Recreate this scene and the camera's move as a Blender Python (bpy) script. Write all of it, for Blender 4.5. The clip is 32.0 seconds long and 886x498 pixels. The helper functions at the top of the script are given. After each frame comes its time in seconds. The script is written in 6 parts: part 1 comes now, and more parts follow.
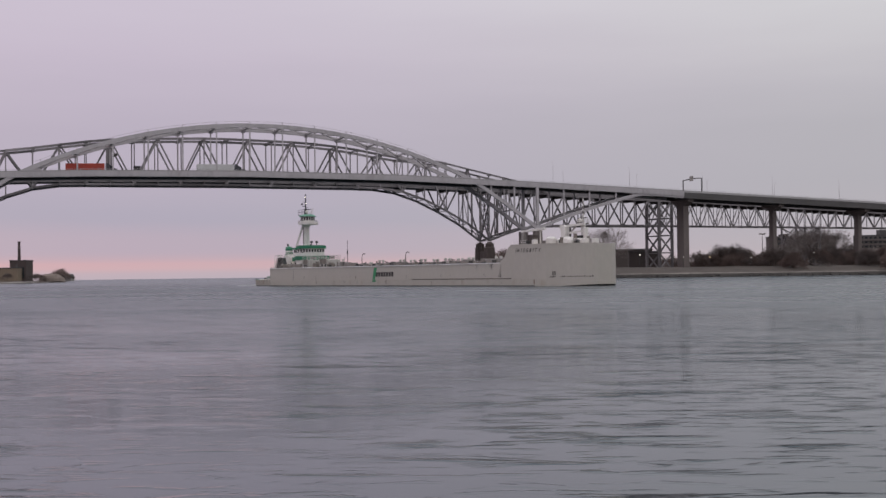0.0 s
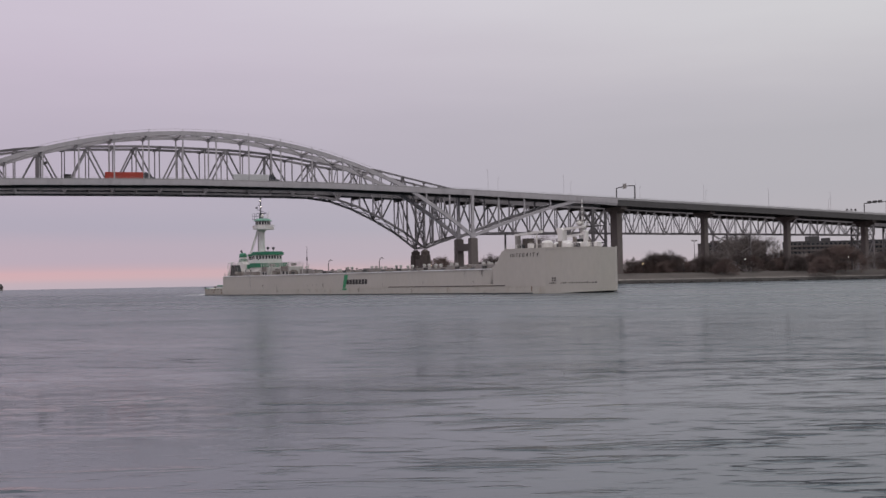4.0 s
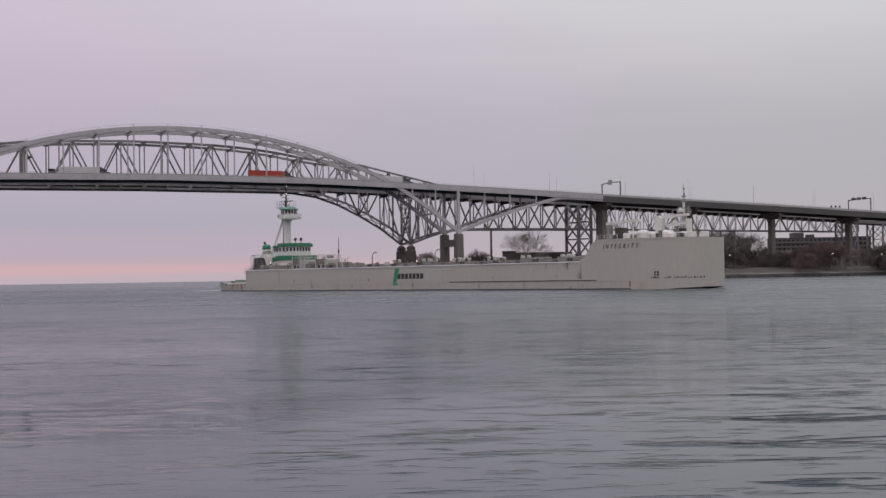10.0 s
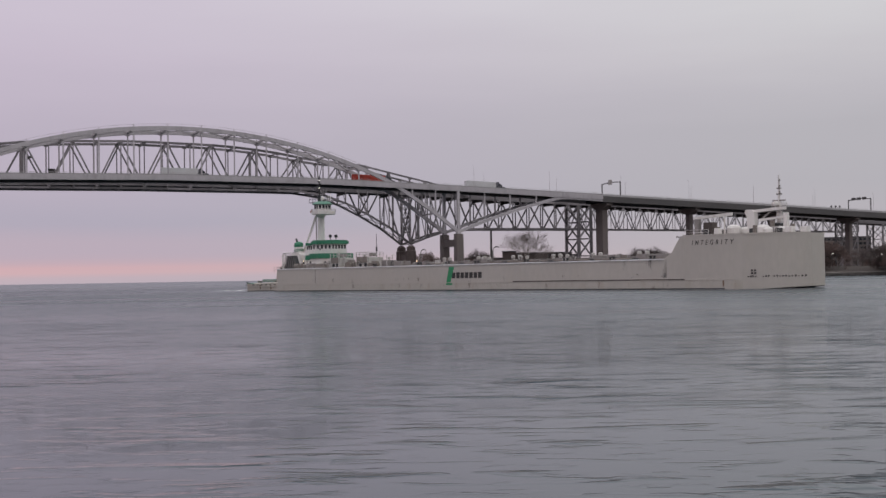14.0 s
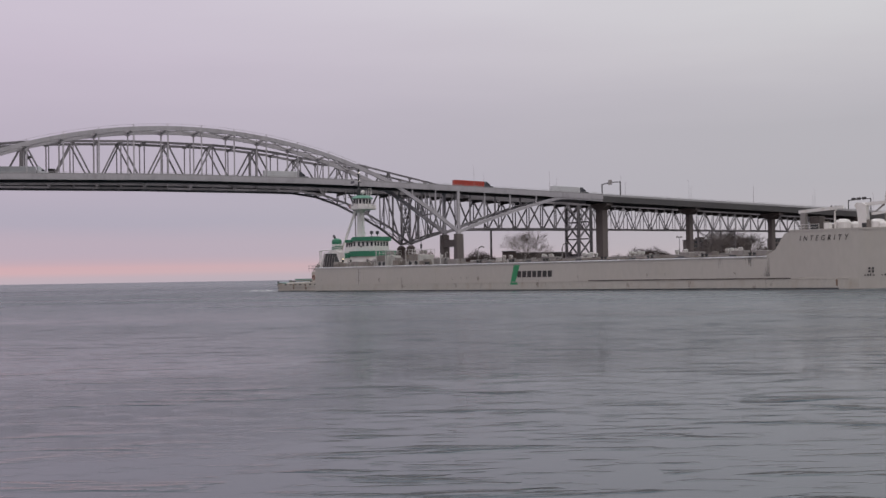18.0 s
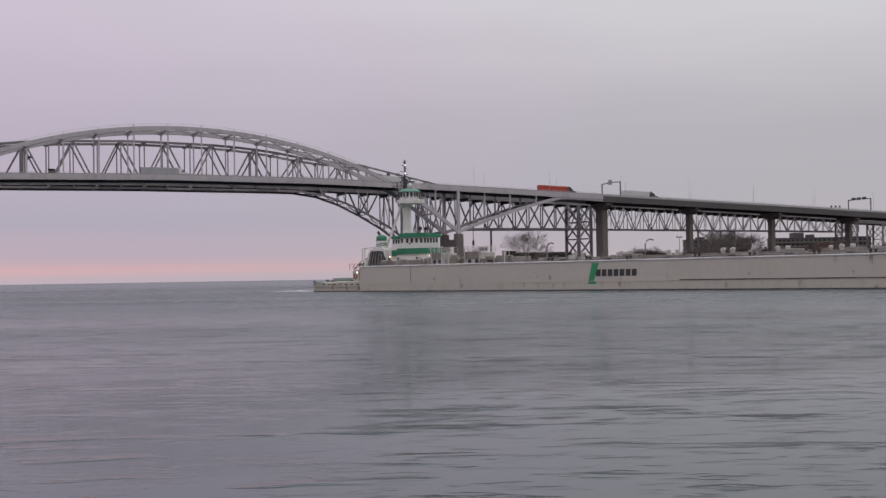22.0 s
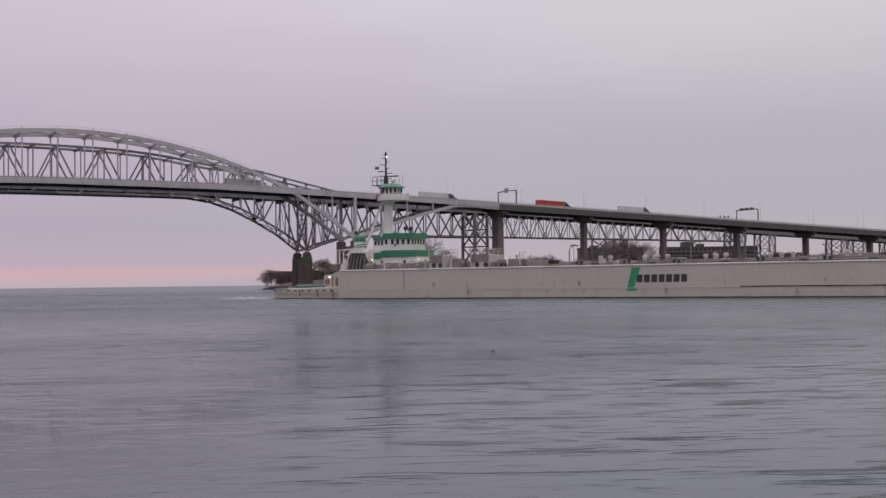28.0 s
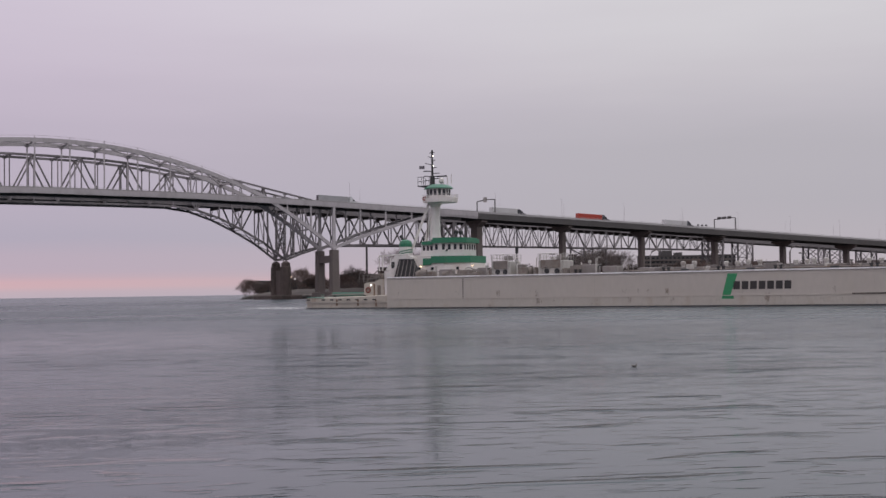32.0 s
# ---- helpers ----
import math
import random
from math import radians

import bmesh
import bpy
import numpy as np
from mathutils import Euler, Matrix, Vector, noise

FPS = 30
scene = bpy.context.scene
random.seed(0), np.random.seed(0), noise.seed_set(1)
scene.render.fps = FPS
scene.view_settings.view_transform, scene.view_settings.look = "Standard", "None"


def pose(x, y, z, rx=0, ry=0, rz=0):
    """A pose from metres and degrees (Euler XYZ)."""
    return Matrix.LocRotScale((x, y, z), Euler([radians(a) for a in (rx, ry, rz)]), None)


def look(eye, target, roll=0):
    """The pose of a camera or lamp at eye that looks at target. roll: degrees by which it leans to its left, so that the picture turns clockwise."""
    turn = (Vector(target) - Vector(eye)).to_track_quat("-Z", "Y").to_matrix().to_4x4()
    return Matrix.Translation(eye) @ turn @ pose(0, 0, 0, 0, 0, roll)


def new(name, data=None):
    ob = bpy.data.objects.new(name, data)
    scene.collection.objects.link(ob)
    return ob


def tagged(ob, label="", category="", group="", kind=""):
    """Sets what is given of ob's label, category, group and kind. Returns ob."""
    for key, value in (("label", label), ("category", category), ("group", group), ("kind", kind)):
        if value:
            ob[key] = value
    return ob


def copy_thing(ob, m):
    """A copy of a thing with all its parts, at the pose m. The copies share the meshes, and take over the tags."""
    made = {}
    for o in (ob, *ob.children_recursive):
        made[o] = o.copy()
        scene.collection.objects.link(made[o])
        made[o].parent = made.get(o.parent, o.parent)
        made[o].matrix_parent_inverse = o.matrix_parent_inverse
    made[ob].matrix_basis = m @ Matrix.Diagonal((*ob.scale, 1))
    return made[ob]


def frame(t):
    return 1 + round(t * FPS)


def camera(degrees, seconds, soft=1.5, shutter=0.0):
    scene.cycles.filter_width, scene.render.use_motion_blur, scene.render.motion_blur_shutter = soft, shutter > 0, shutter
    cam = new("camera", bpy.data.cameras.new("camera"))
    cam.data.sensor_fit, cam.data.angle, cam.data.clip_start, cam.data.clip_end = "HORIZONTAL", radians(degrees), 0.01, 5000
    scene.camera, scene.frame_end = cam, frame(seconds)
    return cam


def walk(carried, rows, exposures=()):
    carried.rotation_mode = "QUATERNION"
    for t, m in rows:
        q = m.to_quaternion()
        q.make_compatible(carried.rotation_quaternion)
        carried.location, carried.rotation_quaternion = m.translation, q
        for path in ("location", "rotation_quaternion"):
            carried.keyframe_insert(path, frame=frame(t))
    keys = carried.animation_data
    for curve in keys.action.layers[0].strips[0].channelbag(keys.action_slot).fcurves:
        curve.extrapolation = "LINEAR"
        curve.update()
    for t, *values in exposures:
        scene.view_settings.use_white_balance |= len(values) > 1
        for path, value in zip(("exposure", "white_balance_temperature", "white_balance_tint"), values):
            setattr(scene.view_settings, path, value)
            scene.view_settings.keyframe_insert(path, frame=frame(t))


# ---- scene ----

EYE = (0.0, 0.0, 2.66)


def aim(yaw, pitch, lean):
    """Pose of the standing camera turned right by yaw, up by pitch, its horizon rising to the right by lean (degrees)."""
    a, b = radians(yaw), radians(pitch)
    way = Vector((math.sin(a) * math.cos(b), math.cos(a) * math.cos(b), math.sin(b)))
    return look(EYE, Vector(EYE) + way * 100, -lean)


cam = camera(40.1, 32.0, soft=1.5)
PAN = [(0, -3.72, 1.209, 0.72), (0.5, -3.61, 1.252, 0.79), (1, -2.80, 1.304, 1.00), (1.5, -2.40, 1.316, 0.91), (2, -2.22, 1.346, 0.94),
       (2.5, -1.62, 1.423, 0.92), (3, -1.16, 1.522, 0.95), (3.5, -0.96, 1.551, 1.00), (5.5, 0.38, 1.381, 0.98), (6, 0.49, 1.346, 0.92),
       (6.5, 0.50, 1.315, 0.97), (7, 0.44, 1.304, 0.97), (7.5, 0.35, 1.287, 0.96), (8, 0.25, 1.307, 0.96), (8.5, 0.17, 1.308, 0.95),
       (9, 0.06, 1.300, 0.90), (9.5, 0.00, 1.320, 0.93), (25.5, 0.00, 1.320, 0.93), (27.5, 3.91, 1.564, 0.96), (28, 4.88, 1.583, 0.69),
       (28.5, 6.09, 1.750, 0.45), (29, 6.16, 1.996, 0.84), (29.5, 6.07, 2.120, 0.83), (30, 6.00, 2.130, 0.76), (30.5, 5.96, 2.122, 0.83),
       (31, 5.92, 2.083, 0.83), (31.5, 5.92, 2.043, 0.83), (32, 5.88, 2.001, 0.83)]
walk(cam, [(t, aim(*v)) for t, *v in PAN], [(0, 0.0, 6500, 10), (25.5, 0.0, 6500, 10), (28.5, 0.0, 6500, 13), (32, 0.0, 6500, 13)])

# ---- world and light ----
world = bpy.data.worlds.new("overcast_dusk")
scene.world = world
world.use_nodes = True
wt = world.node_tree
wt.nodes.clear()


def wn(kind, **kw):
    n = wt.nodes.new(kind)
    for k, v in kw.items():
        n.inputs[k].default_value = v
    return n


def wramp(stops):
    n = wt.nodes.new("ShaderNodeValToRGB")
    e = n.color_ramp.elements
    while len(e) < len(stops):
        e.new(0.5)
    for el, (p, c) in zip(e, stops):
        el.position, el.color = p, (*c, 1)
    return n


tc = wn("ShaderNodeTexCoord")
sep = wn("ShaderNodeSeparateXYZ")
wt.links.new(tc.outputs["Generated"], sep.inputs[0])
# elevation ramps (sine of elevation): the lake side with its pink band, and the grey landward side
LAKE = [(0.0, (0.50, 0.425, 0.49)), (0.004, (0.525, 0.425, 0.485)), (0.0075, (0.61, 0.42, 0.46)), (0.012, (0.61, 0.41, 0.455)), (0.0165, (0.51, 0.40, 0.475)), (0.021, (0.475, 0.40, 0.49)),
        (0.033, (0.47, 0.40, 0.49)), (0.048, (0.415, 0.388, 0.49)), (0.073, (0.455, 0.41, 0.51)), (0.11, (0.48, 0.425, 0.525)), (0.18, (0.56, 0.49, 0.595)), (0.235, (0.61, 0.545, 0.645)), (0.4, (0.78, 0.73, 0.83)), (0.65, (0.92, 0.90, 0.98)), (1.0, (1.02, 1.0, 1.06))]
LAND = [(0.0, (0.46, 0.42, 0.46)), (0.01, (0.50, 0.45, 0.48)), (0.03, (0.47, 0.44, 0.48)), (0.07, (0.45, 0.435, 0.475)), (0.109, (0.465, 0.45, 0.488)),
        (0.14, (0.51, 0.49, 0.53)), (0.175, (0.57, 0.55, 0.583)), (0.225, (0.645, 0.635, 0.66)), (0.4, (0.84, 0.85, 0.88)), (0.65, (1.0, 1.01, 1.05)), (1.0, (1.1, 1.1, 1.15))]
r_lake, r_land = wramp(LAKE), wramp(LAND)
# long flat cloud streaks
stretch = wn("ShaderNodeMapping")
stretch.inputs["Scale"].default_value = (2.2, 2.2, 15.0)
wt.links.new(tc.outputs["Generated"], stretch.inputs[0])
cloud = wn("ShaderNodeTexNoise", Scale=1.7, Detail=4.0, Roughness=0.5)
wt.links.new(stretch.outputs[0], cloud.inputs["Vector"])
shift = wt.nodes.new("ShaderNodeMath")
shift.operation = "MULTIPLY_ADD"
wt.links.new(cloud.outputs["Fac"], shift.inputs[0])
shift.inputs[1].default_value, shift.inputs[2].default_value = 0.05, -0.025
low = wt.nodes.new("ShaderNodeMath")
low.operation = "MULTIPLY_ADD"
wt.links.new(sep.outputs["Z"], low.inputs[0])
low.inputs[1].default_value = 0.35
wt.links.new(shift.outputs[0], low.inputs[2])
grow = wt.nodes.new("ShaderNodeMath")
grow.operation = "MULTIPLY"
wt.links.new(shift.outputs[0], grow.inputs[0])
fade = wt.nodes.new("ShaderNodeMapRange")
wt.links.new(sep.outputs["Z"], fade.inputs["Value"])
fade.inputs["From Min"].default_value, fade.inputs["From Max"].default_value = 0.012, 0.09
wt.links.new(fade.outputs[0], grow.inputs[1])
elev = wt.nodes.new("ShaderNodeMath")
elev.operation = "ADD"
wt.links.new(sep.outputs["Z"], elev.inputs[0])
wt.links.new(grow.outputs[0], elev.inputs[1])
for r in (r_lake, r_land):
    wt.links.new(elev.outputs[0], r.inputs["Fac"])
side = wt.nodes.new("ShaderNodeMapRange")
side.interpolation_type = "SMOOTHSTEP"
side.inputs["From Min"].default_value, side.inputs["From Max"].default_value = -0.38, 0.34
wt.links.new(sep.outputs["X"], side.inputs["Value"])
mix = wt.nodes.new("ShaderNodeMix")
mix.data_type = "RGBA"
wt.links.new(side.outputs[0], mix.inputs[0])
wt.links.new(r_lake.outputs[0], mix.inputs[6])
wt.links.new(r_land.outputs[0], mix.inputs[7])
sky = wt.nodes.new("ShaderNodeTexSky")
sky.sky_type, sky.sun_disc, sky.sun_elevation, sky.sun_rotation = "NISHITA", False, radians(4), radians(-50)
bg1, bg2, add = wn("ShaderNodeBackground", Strength=0.985), wn("ShaderNodeBackground", Strength=0.004), wn("ShaderNodeAddShader")
wt.links.new(mix.outputs[2], bg1.inputs[0])
wt.links.new(sky.outputs[0], bg2.inputs[0])
wt.links.new(bg1.outputs[0], add.inputs[0])
wt.links.new(bg2.outputs[0], add.inputs[1])
out = wn("ShaderNodeOutputWorld")
wt.links.new(add.outputs[0], out.inputs[0])
sun = new("sun", bpy.data.lights.new("sun", "SUN"))
sun.data.energy, sun.data.angle, sun.data.color = 0.5, radians(50), (1.0, 0.97, 0.95)
sun.matrix_world = look((0, 0, 300), (25, 90, 0))


# ---- materials ----
def material(name, colour, rough=0.6, metal=0.0, vary=0.12, scale=1.0, stain=None, stain_amount=0.0, bump=0.0, streak=1.0, spread=0.0):
    """Painted or mineral surface: colour with grain at two scales, optional stains, bump; streak > 1 draws the stains out downwards."""
    m = bpy.data.materials.new(name)
    m.use_nodes = True
    t = m.node_tree
    b = t.nodes["Principled BSDF"]
    b.inputs["Roughness"].default_value, b.inputs["Metallic"].default_value = rough, metal
    co = t.nodes.new("ShaderNodeTexCoord")
    mp = t.nodes.new("ShaderNodeMapping")
    mp.inputs["Scale"].default_value = (1, 1, 1 / streak)
    t.links.new(co.outputs["Object"], mp.inputs[0])
    big, fine = t.nodes.new("ShaderNodeTexNoise"), t.nodes.new("ShaderNodeTexNoise")
    big.inputs["Scale"].default_value, fine.inputs["Scale"].default_value = 0.35 * scale, 4.0 * scale
    big.inputs["Detail"].default_value, fine.inputs["Detail"].default_value = 5, 3
    t.links.new(mp.outputs[0], big.inputs["Vector"])
    t.links.new(mp.outputs[0], fine.inputs["Vector"])
    s = t.nodes.new("ShaderNodeMath")
    s.operation = "ADD"
    t.links.new(big.outputs["Fac"], s.inputs[0])
    t.links.new(fine.outputs["Fac"], s.inputs[1])
    rp = t.nodes.new("ShaderNodeValToRGB")
    rp.color_ramp.elements[0].position, rp.color_ramp.elements[1].position = 0.35, 0.68
    rp.color_ramp.elements[0].color = (*[c * (1 - vary) for c in colour], 1)
    rp.color_ramp.elements[1].color = (*[min(1, c * (1 + vary)) for c in colour], 1)
    half = t.nodes.new("ShaderNodeMath")
    half.operation = "MULTIPLY"
    half.inputs[1].default_value = 0.5
    t.links.new(s.outputs[0], half.inputs[0])
    t.links.new(half.outputs[0], rp.inputs["Fac"])
    last = rp.outputs[0]
    if stain:
        st = t.nodes.new("ShaderNodeTexNoise")
        st.inputs["Scale"].default_value, st.inputs["Detail"].default_value, st.inputs["Roughness"].default_value = 0.6 * scale, 7, 0.62
        t.links.new(mp.outputs[0], st.inputs["Vector"])
        mr = t.nodes.new("ShaderNodeMapRange")
        mr.inputs["From Min"].default_value, mr.inputs["From Max"].default_value = 0.52, 0.72
        mr.inputs["To Max"].default_value = stain_amount
        t.links.new(st.outputs["Fac"], mr.inputs["Value"])
        mx = t.nodes.new("ShaderNodeMix")
        mx.data_type = "RGBA"
        t.links.new(mr.outputs[0], mx.inputs[0])
        t.links.new(last, mx.inputs[6])
        mx.inputs[7].default_value = (*stain, 1)
        last = mx.outputs[2]
    if spread:
        oi = t.nodes.new("ShaderNodeObjectInfo")
        hs = t.nodes.new("ShaderNodeHueSaturation")
        mr = t.nodes.new("ShaderNodeMapRange")
        mr.inputs["To Min"].default_value, mr.inputs["To Max"].default_value = 1 - spread, 1 + spread
        t.links.new(oi.outputs["Random"], mr.inputs["Value"])
        t.links.new(mr.outputs[0], hs.inputs["Value"])
        t.links.new(last, hs.inputs["Color"])
        last = hs.outputs[0]
    t.links.new(last, b.inputs["Base Color"])
    if bump:
        bp = t.nodes.new("ShaderNodeBump")
        bp.inputs["Strength"].default_value, bp.inputs["Distance"].default_value = bump, 0.05
        t.links.new(fine.outputs["Fac"], bp.inputs["Height"])
        t.links.new(bp.outputs[0], b.inputs["Normal"])
    return m


def glow(name, colour, power):
    m = bpy.data.materials.new(name)
    m.use_nodes = True
    b = m.node_tree.nodes["Principled BSDF"]
    b.inputs["Base Color"].default_value = (*colour, 1)
    b.inputs["Emission Color"].default_value, b.inputs["Emission Strength"].default_value = (*colour, 1), power
    return m


ARCH_STEEL = material("arch_steel", (0.42, 0.387, 0.398), 0.5, vary=0.10, scale=0.4, stain=(0.16, 0.14, 0.135), stain_amount=0.35, streak=3, spread=0.05)
# wide random tone per member: rusted steel, and shade put into the colour
OLD_STEEL = material("old_steel", (0.176, 0.16, 0.166), 0.5, vary=0.15, scale=0.5, stain=(0.10, 0.08, 0.07), stain_amount=0.5, streak=3, spread=0.5)
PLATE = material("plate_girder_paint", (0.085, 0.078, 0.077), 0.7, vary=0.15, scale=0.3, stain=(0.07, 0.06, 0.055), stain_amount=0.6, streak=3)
# darkened so its colour carries the shade under the decks; also used on dark posts
GIRDER = material("weathered_shaded_girder", (0.05, 0.045, 0.044), 0.7, vary=0.2, scale=0.5, stain=(0.04, 0.035, 0.03), stain_amount=0.5, streak=3)
CONCRETE = material("concrete", (0.148, 0.124, 0.115), 0.85, vary=0.12, scale=0.6, stain=(0.12, 0.10, 0.095), stain_amount=0.6, streak=4, bump=0.3)
OLD_CONCRETE = material("old_concrete", (0.11, 0.086, 0.078), 0.9, vary=0.2, scale=0.6, stain=(0.05, 0.04, 0.035), stain_amount=0.7, streak=4, bump=0.3)
ASPHALT = material("asphalt", (0.06, 0.06, 0.062), 0.9, vary=0.2, scale=2)
PARAPET = material("parapet", (0.30, 0.285, 0.285), 0.8, vary=0.1, scale=0.7, stain=(0.2, 0.18, 0.17), stain_amount=0.4, streak=2)


# ---- mesh helpers ----
def link_mesh(name, me, mat, parent=None, label=""):
    ob = new(name, me)
    if mat and not me.materials:
        me.materials.append(mat)
    if parent:
        ob.parent = parent
    if label:
        ob["label"] = label
    return ob


def part(name, bm, mat, parent=None, label="", smooth=False):
    me = bpy.data.meshes.new(name)
    bmesh.ops.recalc_face_normals(bm, faces=bm.faces)
    if smooth:
        for f in bm.faces:
            f.smooth = True
    bm.to_mesh(me)
    bm.free()
    return link_mesh(name, me, mat, parent, label)


def thing(name, m, label, category, group="", kind=""):
    ob = new(name)
    ob.matrix_world = m
    ob.empty_display_size = 0.5
    return tagged(ob, label, category, group, kind)


def add_box(bm, x0, x1, y0, y1, z0, z1, bevel=0.0):
    vs = [bm.verts.new((x, y, z)) for x in (x0, x1) for y in (y0, y1) for z in (z0, z1)]
    fs = [bm.faces.new([vs[i] for i in q]) for q in ((0, 1, 3, 2), (4, 6, 7, 5), (0, 4, 5, 1), (2, 3, 7, 6), (0, 2, 6, 4), (1, 5, 7, 3))]
    if bevel:
        bmesh.ops.recalc_face_normals(bm, faces=fs)
        es = {e for f in fs for e in f.edges}
        bmesh.ops.bevel(bm, geom=list(es), offset=bevel, segments=1, affect="EDGES")
    return bm


def box(x0, x1, y0, y1, z0, z1, bevel=0.0):
    return add_box(bmesh.new(), x0, x1, y0, y1, z0, z1, bevel)


def add_beam(bm, a, b, w, h=None, sides=4):
    """A bar from a to b: four sides w wide and h deep (h upright), or a round bar of diameter w."""
    a, b, h = Vector(a), Vector(b), h or w
    d = (b - a).normalized()
    up = Vector((0, 0, 1)) if abs(d.z) < 0.99 else Vector((1, 0, 0))
    r = d.cross(up).normalized()
    u = r.cross(d)
    if sides == 4:
        ring = [(-w / 2, -h / 2), (w / 2, -h / 2), (w / 2, h / 2), (-w / 2, h / 2)]
    else:
        ring = [(w / 2 * math.cos(2 * math.pi * i / sides), w / 2 * math.sin(2 * math.pi * i / sides)) for i in range(sides)]
    A = [bm.verts.new(a + r * x + u * y) for x, y in ring]
    B = [bm.verts.new(b + r * x + u * y) for x, y in ring]
    n = len(ring)
    for i in range(n):
        bm.faces.new((A[i], A[(i + 1) % n], B[(i + 1) % n], B[i]))
    bm.faces.new(A[::-1])
    bm.faces.new(B)
    return bm


def beam(a, b, w, h=None, sides=4):
    return add_beam(bmesh.new(), a, b, w, h, sides)


def tube(points, w, h=None, sides=4):
    """A bar that follows points in one piece; its section stands square to the way."""
    bm, rings, h = bmesh.new(), [], h or w
    P = [Vector(p) for p in points]
    for i, p in enumerate(P):
        d = (P[min(i + 1, len(P) - 1)] - P[max(i - 1, 0)]).normalized()
        up = Vector((0, 0, 1)) if abs(d.z) < 0.99 else Vector((1, 0, 0))
        r = d.cross(up).normalized()
        u = r.cross(d)
        if sides == 4:
            ring = [(-w / 2, -h / 2), (w / 2, -h / 2), (w / 2, h / 2), (-w / 2, h / 2)]
        else:
            ring = [(w / 2 * math.cos(2 * math.pi * k / sides), w / 2 * math.sin(2 * math.pi * k / sides)) for k in range(sides)]
        rings.append([bm.verts.new(p + r * x + u * y) for x, y in ring])
    n = len(rings[0])
    for A, B in zip(rings, rings[1:]):
        for i in range(n):
            bm.faces.new((A[i], A[(i + 1) % n], B[(i + 1) % n], B[i]))
    bm.faces.new(rings[0][::-1])
    bm.faces.new(rings[-1])
    return bm


def add_prism(bm, outline, z0, z1):
    """Upright prism over a plan outline; z1 may be a function of (x, y)."""
    top = z1 if callable(z1) else (lambda x, y: z1)
    low = z0 if callable(z0) else (lambda x, y: z0)
    A = [bm.verts.new((x, y, low(x, y))) for x, y in outline]
    B = [bm.verts.new((x, y, top(x, y))) for x, y in outline]
    n = len(A)
    for i in range(n):
        bm.faces.new((A[i], A[(i + 1) % n], B[(i + 1) % n], B[i]))
    bm.faces.new(A[::-1])
    bm.faces.new(B)
    return bm


def prism(outline, z0, z1):
    return add_prism(bmesh.new(), outline, z0, z1)


def side_prism(outline, y0, y1):
    """Prism over an outline in x and z, from y0 to y1."""
    bm = bmesh.new()
    A = [bm.verts.new((x, y0, z)) for x, z in outline]
    B = [bm.verts.new((x, y1, z)) for x, z in outline]
    n = len(A)
    for i in range(n):
        bm.faces.new((A[i], A[(i + 1) % n], B[(i + 1) % n], B[i]))
    bm.faces.new(A[::-1])
    bm.faces.new(B)
    return bm


def add_lathe(bm, profile, cx=0.0, cy=0.0, n=16):
    """Turned shape round an upright axis from (radius, z) pairs."""
    rings = [[bm.verts.new((cx + r * math.cos(2 * math.pi * i / n), cy + r * math.sin(2 * math.pi * i / n), z)) for i in range(n)] for r, z in profile]
    for A, B in zip(rings, rings[1:]):
        for i in range(n):
            bm.faces.new((A[i], A[(i + 1) % n], B[(i + 1) % n], B[i]))
    bm.faces.new(rings[0][::-1])
    bm.faces.new(rings[-1])
    return bm


def lathe(profile, cx=0.0, cy=0.0, n=16):
    return add_lathe(bmesh.new(), profile, cx, cy, n)


def curve_at(table, s):
    xs, ys = zip(*table)
    return float(np.interp(s, xs, ys))


